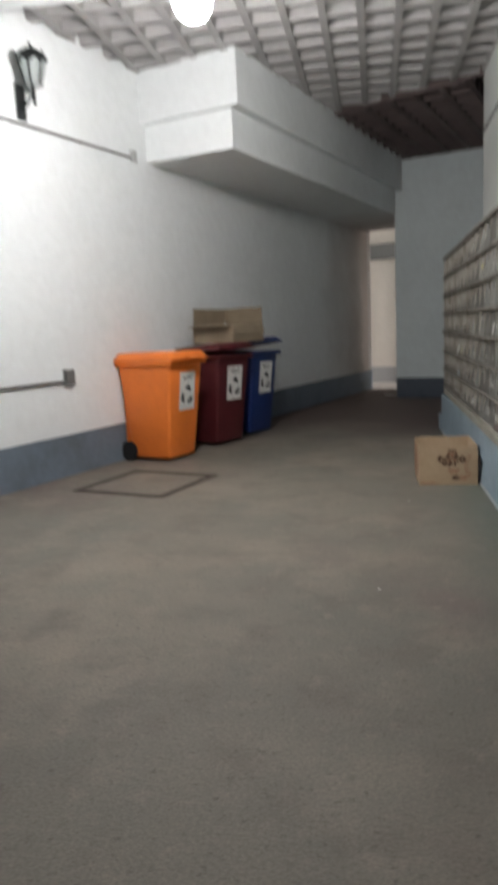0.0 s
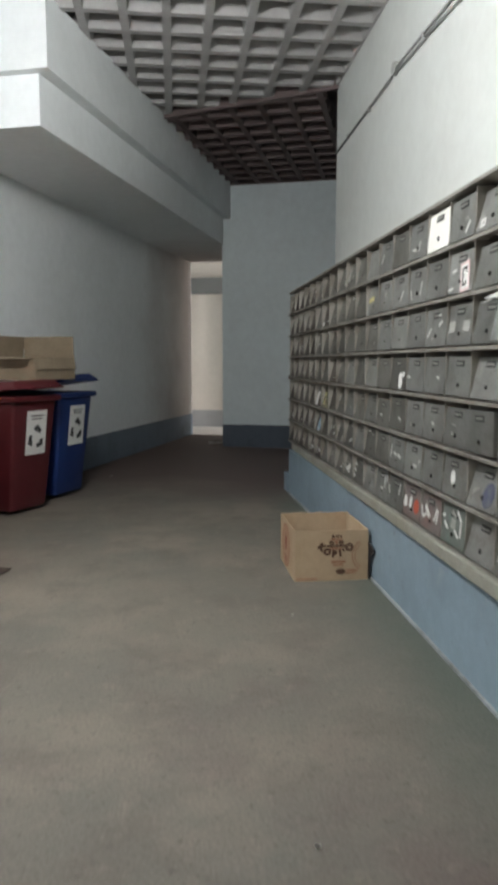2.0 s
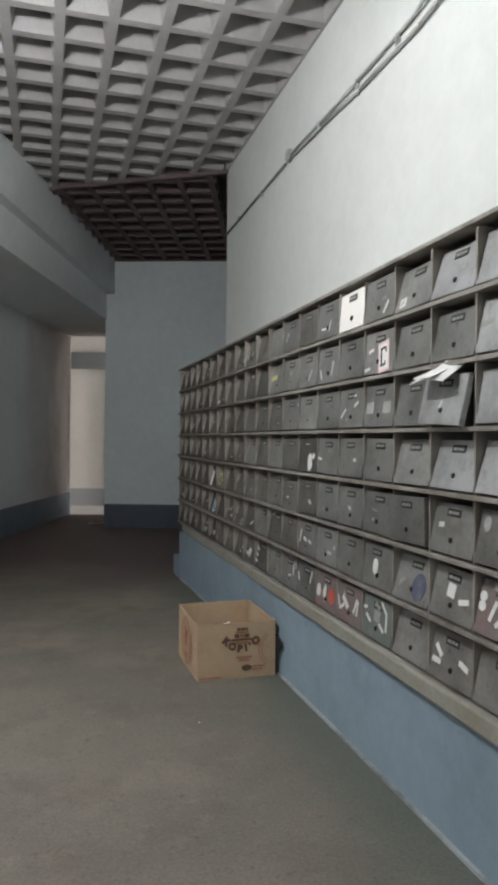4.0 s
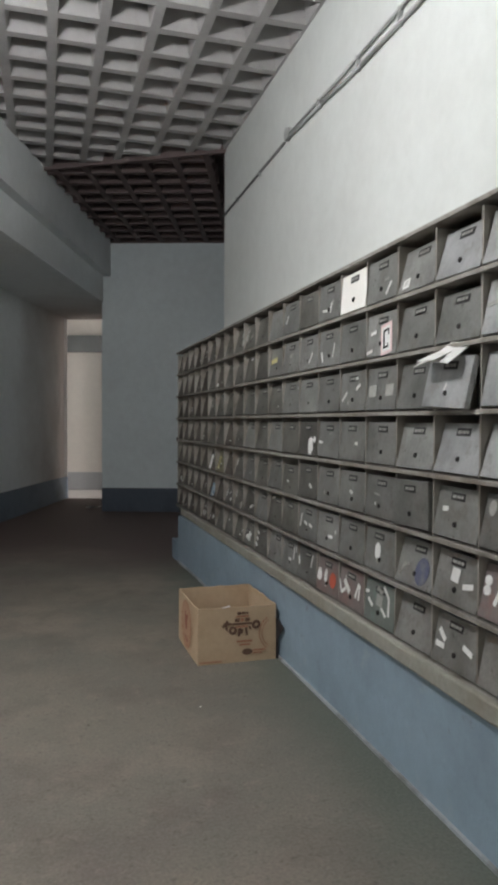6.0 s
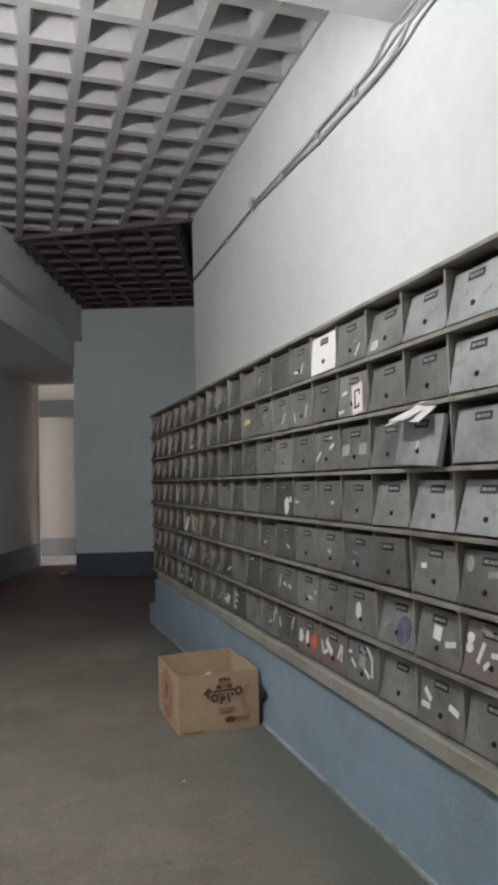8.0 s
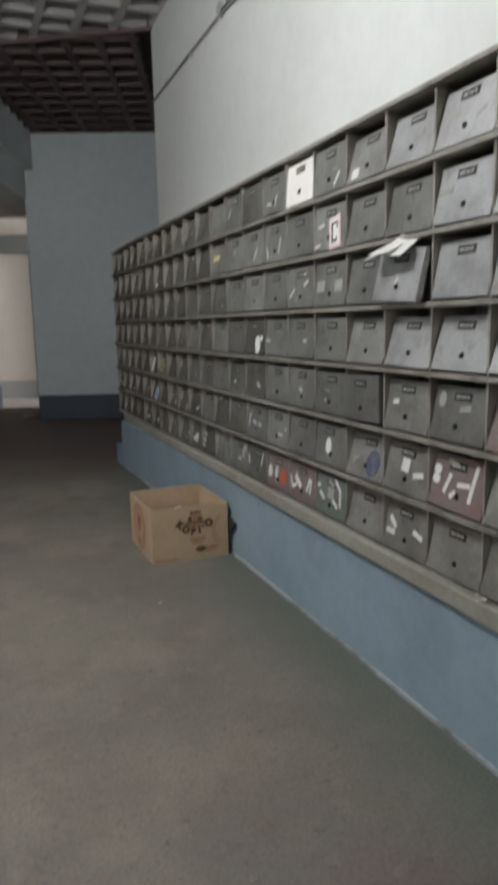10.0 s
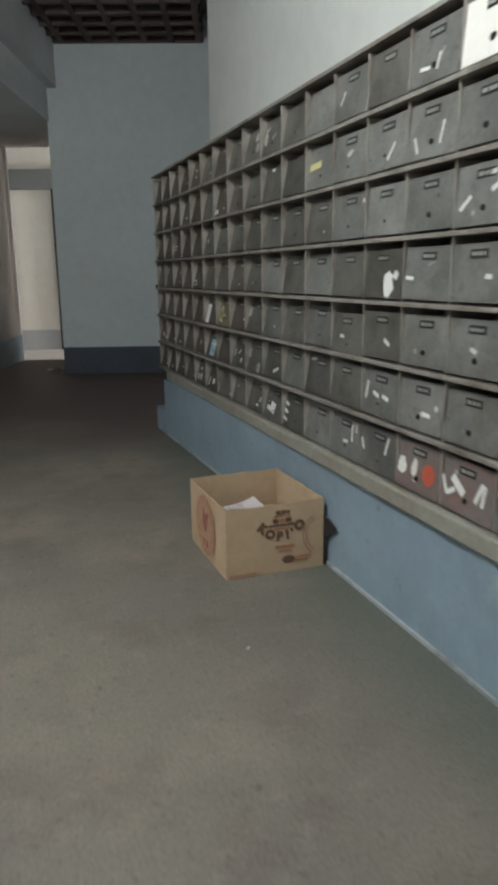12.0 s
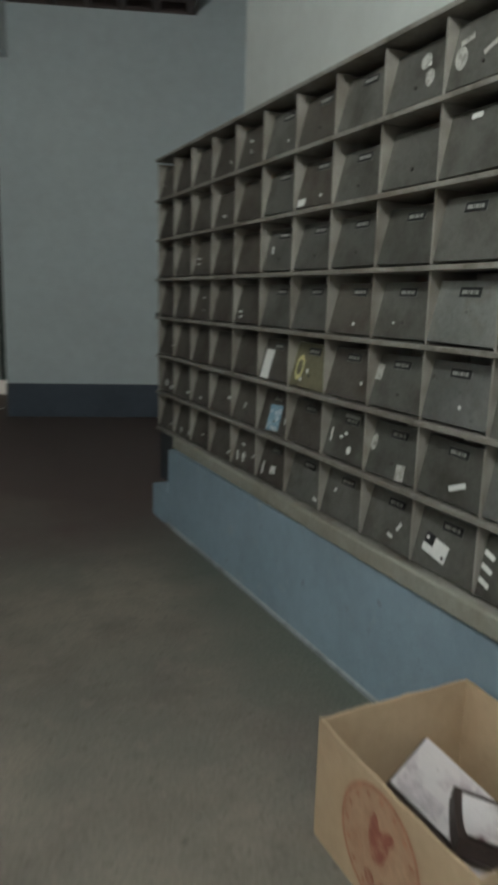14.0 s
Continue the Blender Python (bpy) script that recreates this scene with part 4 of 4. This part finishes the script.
def wheelie_bin(n, u, turn, mat, label, open_by=0.0):
    th = empty("wheelie_bin", WING @ pose(n, u, 0, 0, 0, turn) @ Matrix.Diagonal((1.06, 1.06, 1.125, 1)), label, "bin", "waste bins")
    b = bmesh.new()
    tapered(b, 0.10, 0.60, -0.235, 0.235, 0.03, 0.0, 0.72, -0.285, 0.285, 0.98, 0.035)
    body = part("body", b, mat, th, smooth=True)
    b = bmesh.new()
    solid(b, -0.025, 0.755, -0.315, 0.315, 0.965, 1.015, 0.014)
    part("rim", b, mat, th)
    b = bmesh.new()
    tapered(b, -0.03, 0.80, -0.33, 0.33, 1.018, 0.02, 0.72, -0.27, 0.27, 1.095, 0.018)
    solid(b, 0.77, 0.845, -0.10, 0.10, 1.018, 1.038, 0.006)
    lid = part("lid", b, mat, th)
    lid.matrix_local = Matrix.Translation((-0.03, 0, 1.018)) @ Matrix.Rotation(radians(-open_by), 4, "Y") @ Matrix.Translation((0.03, 0, -1.018))
    b = bmesh.new()
    rod(b, (-0.012, -0.27, 1.045), (-0.012, 0.27, 1.045), 0.016)
    for y in (-0.27, 0, 0.27):
        rod(b, (-0.012, y, 1.045), (0.0, y, 0.995), 0.014)
    part("handle", b, mat, th, smooth=True)
    for y in (-0.19, 0.19):
        b = bmesh.new()
        solid(b, 0.0, 0.09, y - 0.02, y + 0.02, 0.15, 0.9, 0.008)
        part("back_rib", b, mat, th)
    b = bmesh.new()
    rod(b, (0.075, -0.27, 0.10), (0.075, 0.27, 0.10), 0.012)
    part("axle", b, RUBBER, th)
    for y in (-0.262, 0.262):
        b = bmesh.new()
        bmesh.ops.create_cone(b, cap_ends=True, segments=28, radius1=0.10, radius2=0.10, depth=0.052, matrix=Matrix.Translation((0.075, y, 0.10)) @ Matrix.Rotation(radians(90), 4, "X"))
        bmesh.ops.bevel(b, geom=[e for e in b.edges if e.is_boundary is False and len({round(v.co.y, 3) for v in e.verts}) == 1], offset=0.008, segments=2, affect="EDGES")
        wheel = part("wheel", b, RUBBER, th)
        b = bmesh.new()
        rod(b, (0.075, y - 0.03, 0.10), (0.075, y + 0.03, 0.10), 0.038, 16)
        part("hub", b, RUBBER, wheel)
    # sticker on the front, near the rim, with three bent arrows
    front = Matrix.Translation((0.689, 0.02, 0.70)) @ Matrix.Rotation(math.atan2(0.12, 0.95), 4, "Y")
    b = bmesh.new()
    solid(b, -0.0012, 0.0012, -0.13, 0.13, -0.19, 0.19)
    st = part("sticker", b, STICKER, body, "white paper recycling sticker")
    st.matrix_local = front @ Matrix.Translation((0.004, 0, 0))
    for k in range(3):
        b = bmesh.new()
        a = radians(90 + 120 * k)
        m = Matrix.Translation((0.0022, 0, -0.045)) @ Matrix.Rotation(a, 4, "X")
        for pts in (((0.022, 0.040), (0.022, 0.072), (-0.030, 0.082), (-0.020, 0.048)), ((-0.018, 0.034), (-0.034, 0.094), (-0.066, 0.040))):
            b.faces.new([b.verts.new(m @ Vector((0, 1.15 * y, 1.25 * z))) for y, z in pts])
        part("arrow", b, PLATE_BLACK, st, "black recycling arrow")
    for z, w in ((0.145, 0.085), (0.120, 0.07)):
        b = bmesh.new()
        solid(b, 0.0012, 0.0020, -w, w, z - 0.005, z + 0.005)
        part("small_print", b, PLATE_BLACK, st, "line of small print")
    return th


wheelie_bin(0.035, 0.27, -4.0, ORANGE, "bright orange plastic wheelie bin with a white recycling sticker")
wheelie_bin(0.06, 1.44, -12.0, MAROON, "dark maroon plastic wheelie bin, lid propped up by a box", 4.0)
wheelie_bin(0.04, 2.28, -8.0, NAVY, "navy blue plastic wheelie bin with its lid slightly raised", 7.0)

# ---- carton on the bins ----
OLD_CARD = material("dusty_cardboard", (0.28, 0.22, 0.15), 0.88, stains=[(4.0, (0.22, 0.17, 0.115), 0.4, 0.75)], grain=(30, 0.1), bump=0.1)
box2 = empty("cardboard_box", WING @ pose(0.18, 1.36, 1.285, 0, 0, -6), "flattened open cardboard box lying on the waste bins", "box")
L2, B2, H2 = 0.62, 0.70, 0.22
for q in ((0, L2, 0, TH, 0, H2), (0, L2, B2 - TH, B2, 0, H2), (0, TH, TH, B2 - TH, 0, H2), (L2 - TH, L2, TH, B2 - TH, 0, H2)):
    b = bmesh.new()
    solid(b, *q)
    part("side_panel", b, OLD_CARD, box2)
b = bmesh.new()
solid(b, TH, L2 - TH, TH, B2 - TH, 0.0, TH)
part("bottom_panel", b, OLD_CARD, box2)
for m, ln, wd, ang in ((pose(0, 0, H2), L2, 0.13, 186), (pose(L2, B2, H2, 0, 0, 180), L2, 0.22, 88), (pose(0, B2, H2, 0, 0, -90), B2, 0.22, 86), (pose(L2, 0, H2, 0, 0, 90), B2, 0.12, 262)):
    b = bmesh.new()
    solid(b, 0.01, ln - 0.01, 0, wd, -TH / 2, TH / 2)
    f = part("flap", b, OLD_CARD, box2)
    f.matrix_local = m @ Matrix.Rotation(radians(ang), 4, "X")

# ---- fittings on the walls ----
CONDUIT = material("painted_conduit", (0.42, 0.43, 0.42), 0.5, 0.1, grain=(30, 0.1), stains=[(5.0, (0.30, 0.30, 0.28), 0.5, 0.75)])
DARK_CONDUIT = material("grimy_conduit", (0.17, 0.17, 0.165), 0.55, 0.1, grain=(30, 0.1))
BLACK_IRON = material("black_cast_iron", (0.022, 0.026, 0.026), 0.5, 0.3, grain=(30, 0.2))
LANTERN_GLASS = material("frosted_lantern_glass", (0.42, 0.46, 0.45), 0.25, grain=(20, 0.08))

cp = empty("conduit", pose(X_WALL, 0, 0), "grey conduit pipes clipped along the white wall", "pipe")


def pipe_part(name, pts, r, mat, parent):
    bm = bmesh.new()
    for a, c in zip(pts, pts[1:]):
        rod(bm, a, c, r)
    for a in pts[1:-1]:
        bmesh.ops.create_icosphere(bm, subdivisions=2, radius=r * 1.02, matrix=Matrix.Translation(a))
    return part(name, bm, mat, parent, smooth=True)


pipe_part("pipe", [(-0.012, 9.755, 3.725), (-0.012, 7.72, 3.755)], 0.011, DARK_CONDUIT, cp)
pipe_part("pipe", [(-0.020, 7.66, 3.752), (-0.020, 6.9, 3.722), (-0.020, 6.25, 3.682), (-0.020, 5.5, 3.668), (-0.030, 5.24, 3.69), (-0.050, 5.10, 3.725), (-0.040, 4.85, 3.75), (-0.02, 3.2, 3.79)], 0.0125, CONDUIT, cp)
pipe_part("pipe", [(-0.018, 7.60, 3.775), (-0.018, 6.3, 3.752), (-0.018, 5.55, 3.752), (-0.045, 5.38, 3.768), (-0.055, 5.28, 3.785), (-0.05, 4.85, 3.788), (-0.02, 3.2, 3.80)], 0.011, CONDUIT, cp)
b = bmesh.new()
bmesh.ops.create_cone(b, cap_ends=True, segments=20, radius1=0.055, radius2=0.05, depth=0.035, matrix=Matrix.Translation((-0.018, 7.62, 3.785)) @ Matrix.Rotation(radians(-90), 4, "Y"))
part("junction_box", b, CONDUIT, cp, "round grey junction box")
for y, lo, hi in ((9.2, 3.70, 3.775), (8.4, 3.70, 3.775), (6.95, 3.70, 3.785), (6.3, 3.655, 3.775), (5.75, 3.645, 3.772)):
    b = bmesh.new()
    solid(b, -0.034 if y < 7.7 else -0.025, 0.0, y - 0.007, y + 0.007, lo + 0.012, hi - 0.012, 0.003)
    part("clip", b, CONDUIT, cp)

cl = empty("conduit", WING @ pose(0, 0, 0), "painted conduit clipped high along the white wall", "pipe")
pipe_part("pipe", [(0.012, -12.0, 3.45), (0.012, 0.55, 3.45)], 0.013, DARK_CONDUIT, cl)
b = bmesh.new()
solid(b, 0.0, 0.045, 0.50, 0.58, 3.40, 3.53, 0.006)
part("junction_box", b, CONDUIT, cl, "small grey junction box")
ck = empty("conduit", WING @ pose(0, 0, 0), "grimy low conduit ending in a small socket box", "pipe")
pipe_part("pipe", [(0.016, -12.0, 0.985), (0.016, -0.86, 0.985)], 0.017, DARK_CONDUIT, ck)
b = bmesh.new()
solid(b, 0.0, 0.06, -0.90, -0.78, 0.95, 1.11, 0.008)
part("socket_box", b, DARK_CONDUIT, ck, "grey socket box")

# lantern on the slanted wall
lan = empty("wall_lantern", WING @ pose(0, -1.17, 3.46), "black cast-iron wall lantern with frosted panes", "lamp")
b = bmesh.new()
solid(b, 0.0, 0.03, -0.055, 0.055, 0.02, 0.34, 0.01)
part("back_plate", b, BLACK_IRON, lan)
b = bmesh.new()
for a, c in (((0.02, 0, 0.12), (0.10, 0, 0.16)), ((0.10, 0, 0.16), (0.17, 0, 0.24)), ((0.17, 0, 0.24), (0.19, 0, 0.30)), ((0.19, 0, 0.13), (0.19, 0, 0.30))):
    rod(b, a, c, 0.016)
part("arm", b, BLACK_IRON, lan, smooth=True)
b = bmesh.new()
bmesh.ops.create_cone(b, cap_ends=True, segments=6, radius1=0.075, radius2=0.125, depth=0.21, matrix=Matrix.Translation((0.19, 0, 0.405)))
part("pane", b, LANTERN_GLASS, lan, "frosted glass panes")
for k in range(6):
    a = radians(60 * k)
    b = bmesh.new()
    rod(b, (0.19 + 0.077 * math.cos(a), 0.077 * math.sin(a), 0.30), (0.19 + 0.128 * math.cos(a), 0.128 * math.sin(a), 0.512), 0.009, 8)
    part("bar", b, BLACK_IRON, lan)
b = bmesh.new()
bmesh.ops.create_cone(b, cap_ends=True, segments=6, radius1=0.155, radius2=0.135, depth=0.03, matrix=Matrix.Translation((0.19, 0, 0.525)))
bmesh.ops.create_uvsphere(b, u_segments=18, v_segments=10, radius=0.12, matrix=Matrix.Translation((0.19, 0, 0.53)) @ Matrix.Diagonal((1, 1, 0.75, 1)))
rod(b, (0.19, 0, 0.61), (0.19, 0, 0.67), 0.013)
part("roof", b, BLACK_IRON, lan)
for k in range(6):
    a = radians(60 * k)
    b = bmesh.new()
    rod(b, (0.19 + 0.14 * math.cos(a), 0.14 * math.sin(a), 0.53), (0.19 + 0.145 * math.cos(a), 0.145 * math.sin(a), 0.575), 0.011, 8)
    part("finial", b, BLACK_IRON, lan)

# globe lamp under the ceiling
GLOW = bpy.data.materials.new("glowing_globe")
GLOW.use_nodes = True
g_ = GLOW.node_tree.nodes["Principled BSDF"]
g_.inputs["Emission Color"].default_value = (0.97, 0.985, 1.0, 1)
g_.inputs["Emission Strength"].default_value = GLOBE_POWER
globe = empty("ceiling_lamp", pose(*LAMP), "lit white globe lamp hung under the painted cross beam", "lamp")
b = bmesh.new()
bmesh.ops.create_uvsphere(b, u_segments=24, v_segments=14, radius=0.135)
part("globe", b, GLOW, globe, "glowing white globe", smooth=True)
b = bmesh.new()
rod(b, (0, 0, 0.12), (0, 0, 3.814 - LAMP[2]), 0.022)
part("stem", b, CONDUIT, globe)

# ---- floor details ----
IRON = material("rusty_iron_frame", (0.050, 0.037, 0.029), 0.7, 0.2, stains=[(9.0, (0.085, 0.06, 0.042), 0.5, 0.7)], grain=(40, 0.2), bump=0.2)
MH = pose(-2.21, 6.52, 0, 0, 0, -16.5)
man = empty("manhole_cover", MH, "square manhole cover in a rusty iron frame", "manhole")
for x0, x1, y0, y1 in ((-0.51, 0.51, -0.51, -0.43), (-0.51, 0.51, 0.43, 0.51), (-0.51, -0.43, -0.43, 0.43), (0.43, 0.51, -0.43, 0.43)):
    b = bmesh.new()
    solid(b, x0, x1, y0, y1, 0.0, 0.007, 0.002)
    part("frame", b, IRON, man)
b = bmesh.new()
solid(b, -0.425, 0.425, -0.425, 0.425, 0.0, 0.005, 0.002)
part("cover", b, CONCRETE_FLOOR, man)

LITTER = material("scrap_paper", (0.68, 0.66, 0.62), 0.7, grain=(40, 0.1))


def scrap(x, y, size, turn, seed, label):
    r = random.Random(seed)
    bm = bmesh.new()
    ring = [bm.verts.new((size * (0.7 + 0.5 * r.random()) * math.cos(a), size * 0.55 * (0.7 + 0.5 * r.random()) * math.sin(a), 0.003 + 0.35 * size * r.random())) for a in (2 * math.pi * k / 9 for k in range(9))]
    mid = bm.verts.new((0, 0, 0.0))
    for k in range(9):
        bm.faces.new((mid, ring[k], ring[(k + 1) % 9]))
    bmesh.ops.solidify(bm, geom=list(bm.faces), thickness=0.001)
    ob = part("paper_scrap", bm, LITTER)
    ob.matrix_world = pose(x, y, 0.001, 0, 0, turn)
    return tagged(ob, label, "litter", "paper scraps on the floor")


SCRAPS = [
    (0.30, 14.60, 0.13, 20, "crumpled white paper scrap at the far opening"),
    (-1.25, 10.98, 0.028, 0, "tiny white paper scrap on the concrete floor"),
    (0.25, 5.738, 0.011, 40, "tiny white paper scrap on the concrete floor"),
    (0.0, 3.76, 0.012, 10, "tiny pale scrap on the concrete floor"),
]
sill_scrap = scrap(0.893, 3.97, 0.032, 70, 5, "crumpled white paper scrap on the concrete sill")
sill_scrap.location.z = 0.561
for x_, y_, s_, t_, lab_ in SCRAPS:
    scrap(x_, y_, s_, t_, int(1000 * abs(x_) + 10 * y_), lab_)
